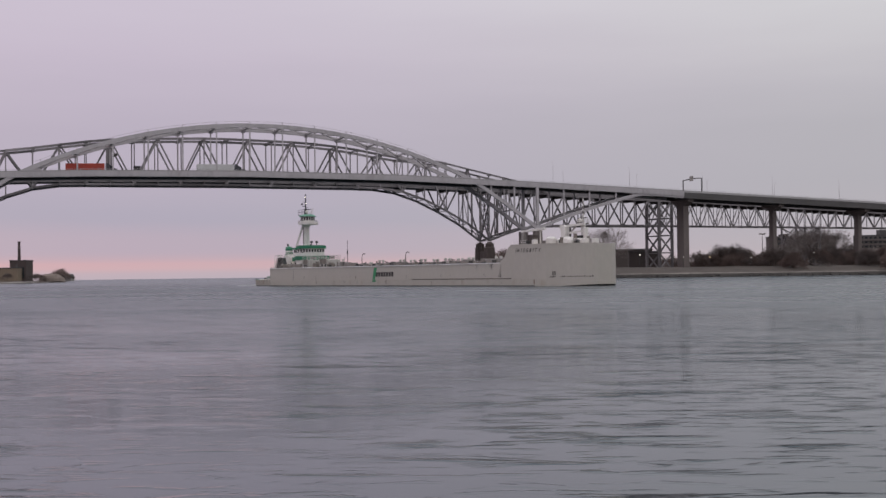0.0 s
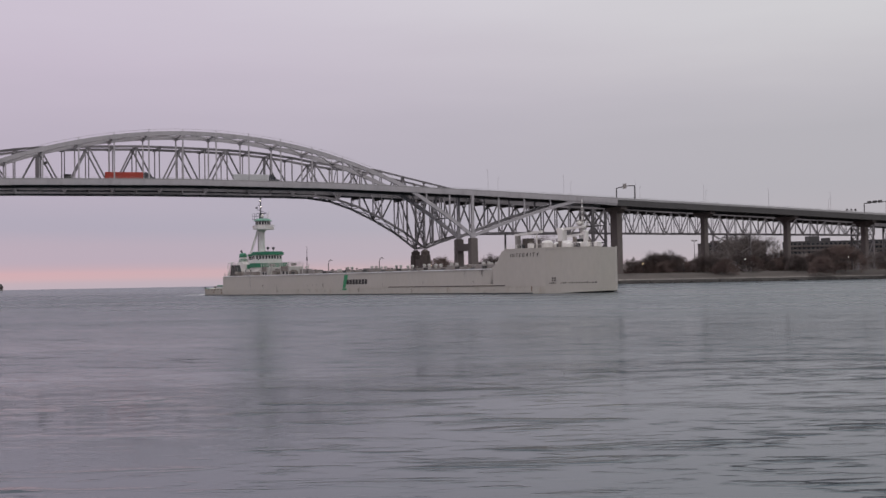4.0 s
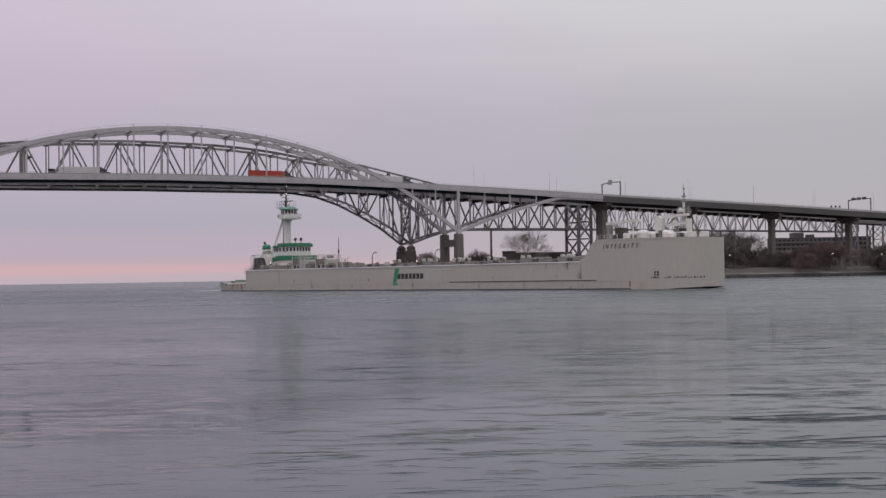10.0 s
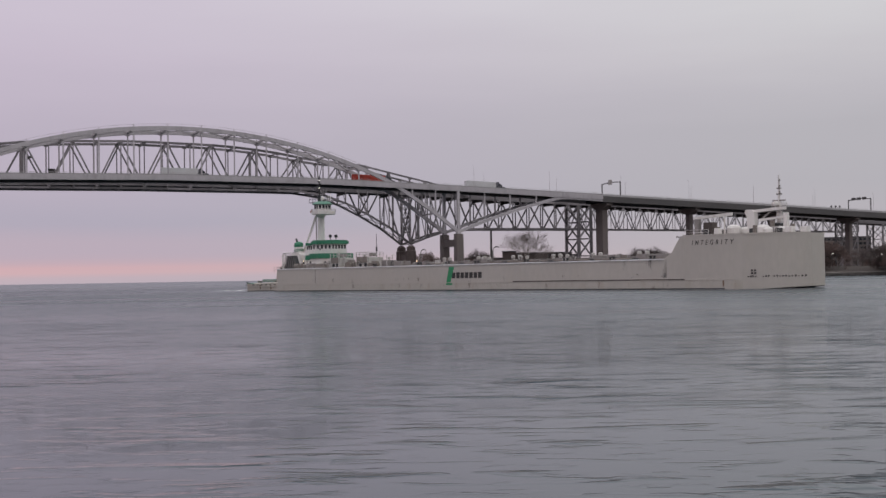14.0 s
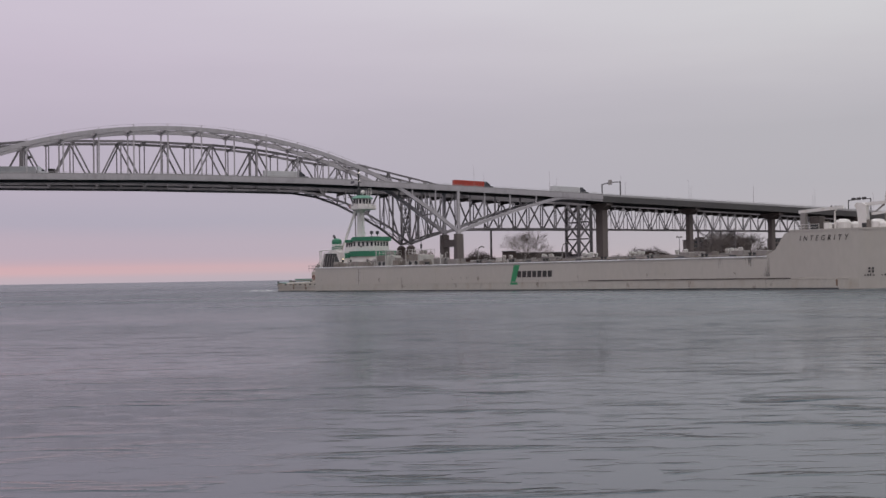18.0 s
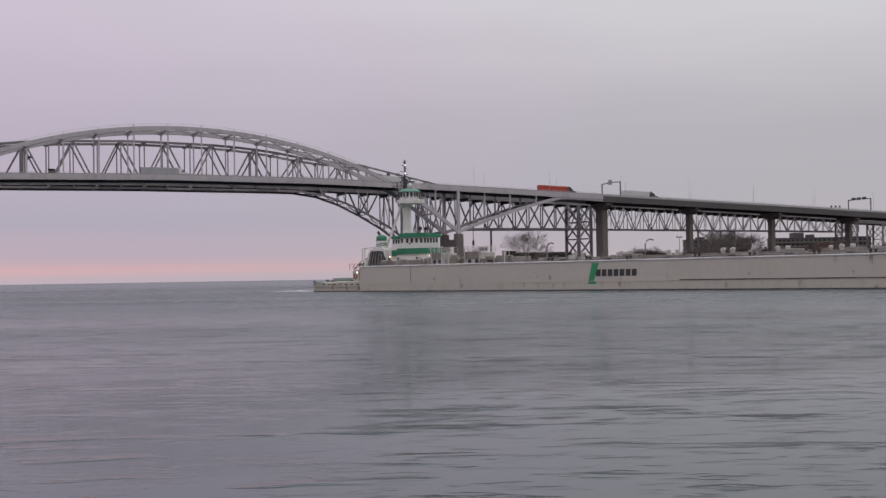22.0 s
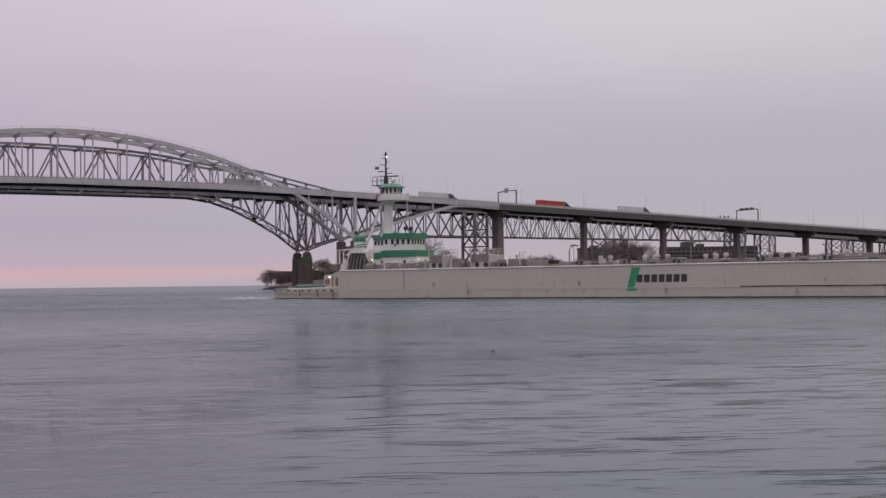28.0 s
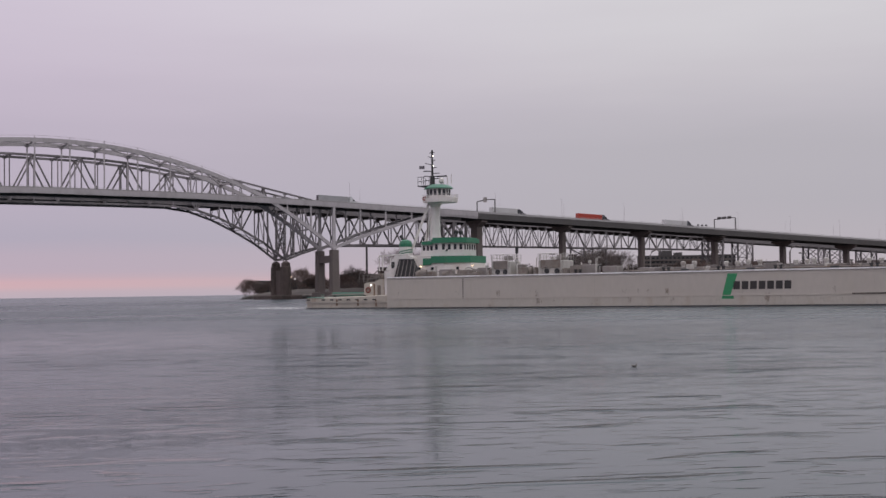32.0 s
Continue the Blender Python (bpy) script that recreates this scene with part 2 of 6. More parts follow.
# ---- water and banks ----
def water_material():
    m = bpy.data.materials.new("river_water")
    m.use_nodes = True
    t = m.node_tree
    b = t.nodes["Principled BSDF"]
    b.inputs["Base Color"].default_value = (0.028, 0.044, 0.055, 1)
    b.inputs["IOR"].default_value, b.inputs["Roughness"].default_value = 1.31, 0.1
    b.inputs["Specular IOR Level"].default_value = 0.42
    co = t.nodes.new("ShaderNodeTexCoord")

    def layer(scale, stretch_x, detail, rough=0.55, distortion=0.0):
        mp = t.nodes.new("ShaderNodeMapping")
        mp.inputs["Scale"].default_value = (1 / stretch_x, 1, 1)
        mp.inputs["Rotation"].default_value = (0, 0, radians(2.5))
        t.links.new(co.outputs["Object"], mp.inputs[0])
        n = t.nodes.new("ShaderNodeTexNoise")
        n.inputs["Scale"].default_value, n.inputs["Detail"].default_value, n.inputs["Roughness"].default_value = scale, detail, rough
        n.inputs["Distortion"].default_value = distortion
        t.links.new(mp.outputs[0], n.inputs["Vector"])
        return n

    def math_node(op, a, b_):
        n = t.nodes.new("ShaderNodeMath")
        n.operation = op
        for i, v in enumerate((a, b_)):
            if isinstance(v, (int, float)):
                n.inputs[i].default_value = v
            else:
                t.links.new(v, n.inputs[i])
        return n.outputs[0]

    ripple, chop, swell = layer(3.0, 3.2, 2, 0.5, 0.4), layer(1.0, 3.6, 3, 0.55, 0.6), layer(0.05, 2.0, 2, 0.5, 0.8)
    eddy, gust, patch = layer(0.045, 1.7, 4, 0.55, 1.4), layer(0.022, 4.5, 4, 0.55, 1.0), layer(0.16, 2.0, 3, 0.55, 0.5)

    def ramp(value, a, b_, c, d):
        n = t.nodes.new("ShaderNodeMapRange")
        n.interpolation_type = "SMOOTHSTEP"
        n.inputs["From Min"].default_value, n.inputs["From Max"].default_value = a, b_
        n.inputs["To Min"].default_value, n.inputs["To Max"].default_value = c, d
        t.links.new(value, n.inputs["Value"])
        return n.outputs[0]

    # separate wavelets gather on the broken rims of smooth boils, in patches and in gusts
    rim = ramp(math_node("ABSOLUTE", math_node("SUBTRACT", eddy.outputs["Fac"], 0.5), 0), 0.0, 0.03, 1.0, 0.0)
    broken = ramp(patch.outputs["Fac"], 0.43, 0.62, 0.0, 1.0)
    windy = ramp(gust.outputs["Fac"], 0.42, 0.6, 0.0, 1.0)
    force = math_node("MULTIPLY", broken, math_node("ADD", math_node("MULTIPLY", rim, 1.5), math_node("MULTIPLY", windy, 1.0)))
    force = math_node("ADD", force, 0.34)
    h = math_node("MULTIPLY", ramp(ripple.outputs["Fac"], 0.54, 0.76, 0.0, 1.0), 0.055)
    h = math_node("ADD", h, math_node("MULTIPLY", ramp(chop.outputs["Fac"], 0.55, 0.74, 0.0, 1.0), 0.23))
    # the fairway and the lake are wind-ruffled, the lee of the near bank is glassy
    place, sep = t.nodes.new("ShaderNodeNewGeometry"), t.nodes.new("ShaderNodeSeparateXYZ")
    t.links.new(place.outputs["Position"], sep.inputs[0])
    h = math_node("MULTIPLY", math_node("MULTIPLY", h, force), math_node("MULTIPLY", ramp(sep.outputs["Y"], 18.0, 62.0, 0.34, 2.0), ramp(sep.outputs["Y"], 85.0, 260.0, 1.0, 0.3)))
    ruffled = math_node("ADD", ramp(sep.outputs["Y"], 18.0, 75.0, 0.07, 0.15), ramp(sep.outputs["Y"], 70.0, 130.0, 0.0, 0.1))
    t.links.new(math_node("ADD", ruffled, math_node("MULTIPLY", windy, 0.06)), b.inputs["Roughness"])
    h = math_node("ADD", h, math_node("MULTIPLY", swell.outputs["Fac"], 0.16))
    bp = t.nodes.new("ShaderNodeBump")
    bp.inputs["Strength"].default_value, bp.inputs["Distance"].default_value = 1.0, 1.0
    t.links.new(h, bp.inputs["Height"])
    t.links.new(bp.outputs[0], b.inputs["Normal"])
    return m


WATER = water_material()
bm = bmesh.new()
R = 4900
ring = [bm.verts.new((R * math.cos(2 * math.pi * i / 96), R * math.sin(2 * math.pi * i / 96), 0)) for i in range(96)]
bm.faces.new(ring)
water = tagged(part("water", bm, WATER), "grey-green river water with ripples and smooth patches", "water", kind="structure")


GRASS = material("winter_grass", (0.078, 0.065, 0.058), 0.95, vary=0.3, scale=0.25, stain=(0.075, 0.06, 0.052), stain_amount=0.7, bump=0.4)
ROCK = material("riprap_rock", (0.042, 0.037, 0.034), 0.9, vary=0.35, scale=1.2, stain=(0.10, 0.088, 0.08), stain_amount=0.5, bump=0.5)
SAND = material("gravel_bank", (0.20, 0.178, 0.162), 0.95, vary=0.3, scale=0.12, stain=(0.09, 0.075, 0.065), stain_amount=0.9, bump=0.4)
TWIG = material("bare_twigs", (0.215, 0.182, 0.17), 0.9, vary=0.25, scale=1.0, spread=0.25)
DARK_TWIG = material("dark_twigs", (0.105, 0.082, 0.076), 0.9, vary=0.25, scale=1.0, spread=0.3)
RED_TWIG = material("reddish_twigs", (0.12, 0.084, 0.074), 0.9, vary=0.25, scale=1.0, spread=0.25)
BARK = material("bark", (0.085, 0.07, 0.062), 0.95, vary=0.3, scale=2.0)


def along(points, step):
    out = []
    for (x0, y0), (x1, y1) in zip(points, points[1:] + points[:1]):
        n = max(1, round(math.hypot(x1 - x0, y1 - y0) / step)) if math.hypot(x1 - x0, y1 - y0) < 700 else 1
        out += [(x0 + (x1 - x0) * i / n, y0 + (y1 - y0) * i / n) for i in range(n)]
    return out


def land(name, outline, label, seed, heights=((0, -0.8), (2.2, 1.6), (3.2, 1.7), (4.2, 2.0), (13, 3.6), (26, 5.0)), step=9.0):
    """A bank: the outline (counter-clockwise, river side ragged) rises in steps to a flat inland."""
    rng = random.Random(seed)
    pts = along(outline, step)
    n = len(pts)
    nor = []
    for i in range(n):
        (x0, y0), (x1, y1) = pts[i - 1], pts[(i + 1) % n]
        d = math.hypot(x1 - x0, y1 - y0)
        nor.append((-(y1 - y0) / d, (x1 - x0) / d))
    bm = bmesh.new()
    rings = []
    for off, z in heights:
        ring = []
        for (x, y), (nx, ny) in zip(pts, nor):
            o = off + rng.uniform(-0.7, 0.7)
            ring.append(bm.verts.new((x + nx * o, y + ny * o, z + rng.uniform(-0.15, 0.15))))
        rings.append(ring)
    for k, (A, B) in enumerate(zip(rings, rings[1:])):
        for i in range(n):
            f = bm.faces.new((A[i], A[(i + 1) % n], B[(i + 1) % n], B[i]))
            f.material_index = 1 if k == 0 else 2 if k in (1, 2) else 0
    top = bm.faces.new(rings[-1])
    bmesh.ops.triangulate(bm, faces=[top])
    ob = part(name, bm, GRASS)
    ob.data.materials.append(ROCK)
    ob.data.materials.append(SAND)
    tagged(ob, label, "ground", kind="structure")
    return pts, nor


def in_bridge(points):
    return [tuple((BRIDGE @ Vector((a, b, 0)))[:2]) for a, b in points]


BRIDGE = pose(-121.4, 538, 0, 0, 0, 23.2)
EAST = in_bridge([(137, 8), (140, -13), (150, -17), (200, -25), (300, -32), (400, -56), (600, -105), (1500, -330), (3200, -500), (3200, 2600), (1400, 2200), (420, 420), (240, 210), (160, 130), (136, 118), (131, 84), (139, 60), (139, 32)])
east_pts, east_nor = land("ground", EAST, "brown winter grass on the far riverbank with a gravel edge", 3)
WEST = [(-275, 470), (-235, 350), (-155, 150), (-62, 20), (-20, 2.2), (20, 2.0), (90, -20), (600, -300), (600, -2500), (-3000, -2500), (-3000, 1250), (-900, 1345), (-560, 1320), (-497, 1295), (-428, 1080), (-380, 900), (-352, 790), (-303, 640)]
west_pts, west_nor = land("ground", WEST[::-1], "low riverbank with winter grass behind the viewpoint", 5, heights=((0, -0.8), (1.2, 0.35), (3, 0.7), (12, 0.9), (30, 1.6)))


def boulders(name, pts, nor, keep, per, seed, label):
    """Loose stones along a waterline, joined as one."""
    rng = random.Random(seed)
    verts, faces = [], []
    for (x, y), (nx, ny) in zip(pts, nor):
        if not keep(x, y):
            continue
        for _ in range(per):
            o, a = rng.uniform(-0.8, 2.2), rng.uniform(-5, 5)
            cx, cy, r = x + nx * o - ny * a, y + ny * o + nx * a, rng.uniform(0.35, 1.1)
            cz = -0.3 + 0.55 * max(o, 0) + rng.uniform(-0.1, 0.3)
            base = len(verts)
            for dx, dy, dz in ((1, 0, 0), (-1, 0, 0), (0, 1, 0), (0, -1, 0), (0, 0, 1), (0, 0, -1)):
                k = r * rng.uniform(0.6, 1.25)
                verts.append((cx + dx * k + rng.uniform(-0.2, 0.2), cy + dy * k, cz + dz * k * 0.8))
            for q in ((0, 2, 4), (2, 1, 4), (1, 3, 4), (3, 0, 4), (2, 0, 5), (1, 2, 5), (3, 1, 5), (0, 3, 5)):
                faces.append([base + v for v in q])
    me = bpy.data.meshes.new(name)
    me.from_pydata(verts, [], faces)
    return tagged(link_mesh(name, me, ROCK), label, "rocks", kind="stuff")


boulders("riprap", east_pts, east_nor, lambda x, y: x < 420 and y < 760 and x > -60, 16, 4, "broken grey rocks along the waterline")


def tree(name, high, wide, seed, mat, dense=1.0, label="", trunk_share=0.25):
    """A bare winter tree: tapered trunk, forking limbs and many fine twigs, built once at the origin."""
    rng = random.Random(seed)
    tv, tf, wv, wf = [], [], [], []

    def stick(V, Fc, a, b, r0, r1, n):
        d = (b - a).normalized()
        u = d.orthogonal().normalized()
        v = d.cross(u)
        base = len(V)
        for p, r in ((a, r0), (b, r1)):
            for i in range(n):
                k = 2 * math.pi * i / n
                V.append(tuple(p + (u * math.cos(k) + v * math.sin(k)) * r))
        for i in range(n):
            j = (i + 1) % n
            Fc.append((base + i, base + j, base + n + j, base + n + i))

    SHARE = (trunk_share, 0.19, 0.17, 0.145, 0.12, 0.10, 0.085, 0.07)
    spread_ = min(1.3, 0.45 + 0.6 * wide / high)

    def grow(a, d, level):
        length = high * SHARE[level] * rng.uniform(0.8, 1.2)
        r = high * 0.019 * 0.58 ** level
        b = a + d * length
        if level < 3:
            stick(tv, tf, a, b, r, r * 0.7, 6 if level < 2 else 4)
        else:
            stick(wv, wf, a, b, max(r, 0.024), max(r * 0.55, 0.017), 3)
        if level >= 7:
            return
        kids = 4 if level == 0 else 3 if level < 4 or rng.random() < 0.4 * dense else 2
        turn = rng.uniform(0, 6.28)
        for k in range(kids):
            tilt = radians(rng.uniform(22, 58) * spread_) if level < 2 else radians(rng.uniform(10, 40) * spread_)
            side = d.orthogonal().normalized()
            side.rotate(Matrix.Rotation(turn + k * 6.28 / kids + rng.uniform(-0.5, 0.5), 3, d))
            nd = (d * math.cos(tilt) + side * math.sin(tilt) + Vector((0, 0, 0.06))).normalized()
            t = rng.uniform(0.8, 1.0) if k == 0 else rng.uniform(0.3, 1.0)
            grow(a + d * length * t, nd, level + 1)

    grow(Vector((0, 0, -0.3)), Vector((rng.uniform(-0.06, 0.06), rng.uniform(-0.06, 0.06), 1)).normalized(), 0)
    zs = [v[2] for v in wv + tv]
    k = high / max(zs)
    root = thing(name, pose(0, 0, 0), label, "tree")
    for nm, V, Fc, m in (("trunk", tv, tf, BARK), ("crown", wv, wf, mat)):
        me = bpy.data.meshes.new(nm)
        me.from_pydata([(x * k, y * k, z * k) for x, y, z in V], [], Fc)
        link_mesh(nm, me, m, root)
    return root


PATTERNS = [tree("bare_tree", 20, 11, 11, TWIG, 1.6, "tall bare winter tree with fine grey-brown twigs", 0.2),
            tree("bare_tree", 12, 11, 12, DARK_TWIG, 1.7, "bare winter tree with a dense brown crown", 0.17),
            tree("bare_tree", 10, 11, 13, RED_TWIG, 1.5, "low bare tree with dense reddish-brown twigs", 0.12),
            tree("bare_tree", 14, 11, 14, TWIG, 1.1, "slim bare winter tree on the bank", 0.2),
            tree("shrub", 5, 7.5, 15, RED_TWIG, 1.6, "bare reddish-brown shrub on the bank", 0.08)]
USED = set()


def ray_spot(x, far):
    """World spot at that distance ahead of the standing view, x counted across its 1568 wide picture."""
    return (x - 784) / 2150 * far, far


def plant(kind, x, far, high, z=3.5, turn=0.0, group="bank trees"):
    src = PATTERNS[kind]
    size = high / (20, 12, 10, 14, 5)[kind]
    X, Y = ray_spot(x, far)
    m = pose(X, Y, z, 0, 0, turn)
    if kind not in USED:
        USED.add(kind)
        src.matrix_world = m
        src.scale = (size, size, size)
        ob = src
    else:
        ob = copy_thing(src, m)
        ob.scale = (size, size, size)
    ob["group"] = group
    return ob


rng = random.Random(21)
# the big elm behind the old bridge's side span, and clumps along the far bank
for kind, x, far, high in ((0, 932, 690, 25.5), (1, 846, 690, 14.5), (1, 858, 700, 12.5), (2, 832, 660, 9), (1, 1092, 640, 9.5), (2, 1102, 646, 8), (1, 1128, 650, 13), (2, 1142, 655, 12.5),
                           (1, 1160, 652, 13.5), (2, 1175, 660, 11), (2, 1201, 650, 8), (2, 1190, 670, 7), (0, 1268, 690, 22), (3, 1250, 660, 16), (0, 1300, 740, 24), (0, 1284, 715, 26), (0, 1322, 730, 23), (1, 1346, 700, 14), (1, 1225, 640, 11), (1, 1240, 640, 9),
                           (1, 1212, 640, 11), (1, 1286, 650, 12), (2, 1305, 650, 10), (1, 1330, 660, 9), (1, 1322, 720, 14), (3, 1395, 660, 12), (1, 1383, 650, 10), (2, 1412, 655, 11), (1, 1432, 650, 14),
                           (2, 1450, 650, 15), (2, 1468, 648, 15.5), (1, 1484, 652, 13), (3, 1526, 640, 12), (1, 1540, 640, 12), (1, 1560, 640, 13), (2, 1578, 640, 14), (1, 1596, 640, 13), (1, 1620, 630, 13),
                           (2, 1640, 640, 12), (1, 1665, 630, 13), (1, 1690, 640, 13), (3, 1710, 640, 14), (1, 1740, 630, 12), (2, 1760, 630, 12), (1, 1790, 620, 13), (1, 1815, 630, 13), (1, 1850, 630, 13)):
    plant(kind, x, far, high, 4.7, rng.uniform(0, 360))
# undergrowth in a broken line along the bank
for i in range(190):
    x = rng.uniform(1085, 1860)
    if math.sin(x * 0.062) + 0.6 * math.sin(x * 0.023 + 1) < -0.75:
        continue
    plant(rng.choice((4, 4, 2, 1)), x, rng.uniform(628, 720), rng.uniform(4.5, 10.5), 4.4, rng.uniform(0, 360), "bank undergrowth")
for i in range(26):
    plant(rng.choice((1, 2, 2, 4)), rng.uniform(700, 1080), rng.uniform(690, 780), rng.uniform(4, 8), 4.7, rng.uniform(0, 360), "trees beyond the bridges")
# bushes on the point by the old pier and trees behind it
for x, far, high in ((752, 740, 15), (766, 750, 12), (742, 735, 9), (779, 745, 10), (728, 720, 7), (715, 716, 6), (703, 715, 7), (790, 760, 9)):
    plant(rng.choice((1, 2)), x, far, high, 4.6, rng.uniform(0, 360), "trees beyond the old pier")
for x, far, high in ((659, 705, 6.5), (664, 712, 10), (672, 708, 9), (680, 700, 8.5), (690, 702, 7), (654, 700, 4)):
    plant(rng.choice((1, 2)), x, far, high, 2.5, rng.uniform(0, 360), "bushes on the point")
for x, far, high in ((-92, 990, 7), (-80, 990, 6.5), (-74, 985, 5), (-62, 990, 6), (-48, 1000, 6), (-38, 1010, 5), (-104, 950, 5), (-28, 1030, 4), (-66, 1010, 7), (-58, 1030, 9), (-50, 1050, 12), (-44, 1080, 9), (-85, 980, 6), (-98, 960, 7), (-36, 1120, 6), (-150, 930, 8)):
    plant(rng.choice((1, 2)), x, far, high, 1.5, rng.uniform(0, 360), "trees by the plant")


def far_woods(x0, x1, d0, d1, count, seed):
    """Bare woods far inland: a dense stand of slender stems and sprays of twigs, joined."""
    rng = random.Random(seed)
    verts, faces = [], []
    for i in range(count):
        x, far = rng.uniform(x0, x1), rng.uniform(d0, d1)
        X, Y = ray_spot(x, far)
        high = 5.5 + 3.5 * math.sin(x * 0.031) + 2.0 * math.sin(x * 0.11 + 1) + rng.uniform(-1, 2.5)
        for k in range(5):
            lean, z0 = rng.uniform(-0.35, 0.35), 4.0 + high * 0.12 * k * rng.uniform(0.3, 1.0)
            z1, w = 4.5 + high * rng.uniform(0.55, 1.0), rng.uniform(0.05, 0.16)
            xt, yt = X + lean * (z1 - z0), Y + rng.uniform(-1, 1)
            b_ = len(verts)
            verts += [(X - w, Y, z0), (X + w, Y, z0), (xt, yt, z1), (X, Y + w, z0)]
            faces += [(b_, b_ + 1, b_ + 2), (b_ + 1, b_ + 3, b_ + 2), (b_ + 3, b_, b_ + 2)]
    me = bpy.data.meshes.new("far_woods")
    me.from_pydata(verts, [], faces)
    return tagged(link_mesh("far_woods", me, TWIG), "bare grey-brown woods far behind the riverbank", "woods", kind="stuff")


far_woods(1040, 1900, 800, 980, 2600, 61)
far_woods(700, 1060, 820, 960, 900, 62)


# ---- the two bridges ----
PARAPET_TOP = [(-760, 22.0), (-440, 35.2), (-220, 44.4), (-140, 47.5), (-70, 49.7), (0, 50.5), (70, 49.8), (140, 47.4), (220, 44.2), (328, 39.9), (383, 37.5), (494, 32.9), (760, 21.5)]


def road_z(s):
    """Road height of the arch bridge, a metre under its parapets."""
    return curve_at(PARAPET_TOP, s) - 1.0


def rib_z(s):
    d = abs(s - 4)
    return 70.8 - 0.0020623 * d ** 2 - 1.213e-8 * d ** 4 - max(0, d - 101) * 0.1


def loft(stations, section):
    """A bar along x: section(s) gives the (y, z) outline at each station."""
    bm = bmesh.new()
    rings = [[bm.verts.new((s, y, z)) for y, z in section(s)] for s in stations]
    n = len(rings[0])
    for A, B in zip(rings, rings[1:]):
        for i in range(n):
            bm.faces.new((A[i], A[(i + 1) % n], B[(i + 1) % n], B[i]))
    bm.faces.new(rings[0][::-1])
    bm.faces.new(rings[-1])
    return bm


def span(a, b, step=10.0):
    n = max(1, math.ceil((b - a) / step))
    return [a + (b - a) * i / n for i in range(n + 1)]


arch_bridge = thing("arch_bridge", BRIDGE, "grey painted steel tied-arch road bridge over the river", "bridge")
PANEL, WIDTH, FAR = 14.9, 17.4, 17.4
#   deck, fascia girders and parapets
part("deck", loft(span(-700, 700), lambda s: [(-0.3, road_z(s) - 0.5), (FAR + 0.3, road_z(s) - 0.5), (FAR + 0.3, road_z(s)), (-0.3, road_z(s))]), ASPHALT, arch_bridge, "dark asphalt roadway")
for w in (-0.45, FAR + 0.45):
    part("fascia_girder", loft(span(-222, 222, 7.45), lambda s: [(w - 0.35, road_z(s) - 1.9), (w + 0.35, road_z(s) - 1.9), (w + 0.35, road_z(s) + 0.45), (w - 0.35, road_z(s) + 0.45)]), ARCH_STEEL, arch_bridge)
    part("parapet", loft(span(-222, 222, 7.45), lambda s: [(w - 0.2, road_z(s) + 0.454), (w + 0.2, road_z(s) + 0.454), (w + 0.14, road_z(s) + 1.0), (w - 0.14, road_z(s) + 1.0)]), PARAPET, arch_bridge)
    for a, b in ((222, 700), (-700, -222)):
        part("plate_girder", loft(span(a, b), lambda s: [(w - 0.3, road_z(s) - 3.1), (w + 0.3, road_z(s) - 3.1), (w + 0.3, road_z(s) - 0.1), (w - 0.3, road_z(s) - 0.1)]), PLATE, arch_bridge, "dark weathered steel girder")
        part("parapet", loft(span(a, b), lambda s: [(w - 0.45, road_z(s) - 0.096), (w + 0.45, road_z(s) - 0.096), (w + 0.2, road_z(s) + 1.0), (w - 0.2, road_z(s) + 1.0)]), PARAPET, arch_bridge)
part("handrail", tube([(s, -0.45, road_z(s) + 1.5) for s in span(-222, 700, 14.9)], 0.09), ARCH_STEEL, arch_bridge)
rail_post = beam((0, 0, 0.98), (0, 0, 1.5), 0.12)
post_mesh = bpy.data.meshes.new("rail_post")
rail_post.to_mesh(post_mesh)
rail_post.free()
for s in span(-222, 700, 7.45):
    link_mesh("rail_post", post_mesh, ARCH_STEEL, arch_bridge).location = (s, -0.45, road_z(s))
for w in (4.5, 9.0, 13.5):
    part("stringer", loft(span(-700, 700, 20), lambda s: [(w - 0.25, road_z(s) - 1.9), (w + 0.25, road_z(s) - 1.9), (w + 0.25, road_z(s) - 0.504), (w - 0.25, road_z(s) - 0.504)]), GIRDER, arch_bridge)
for i in range(-30, 31):
    s = i * PANEL / 2
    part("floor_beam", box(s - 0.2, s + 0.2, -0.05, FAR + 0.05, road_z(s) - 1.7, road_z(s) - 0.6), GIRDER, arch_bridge)
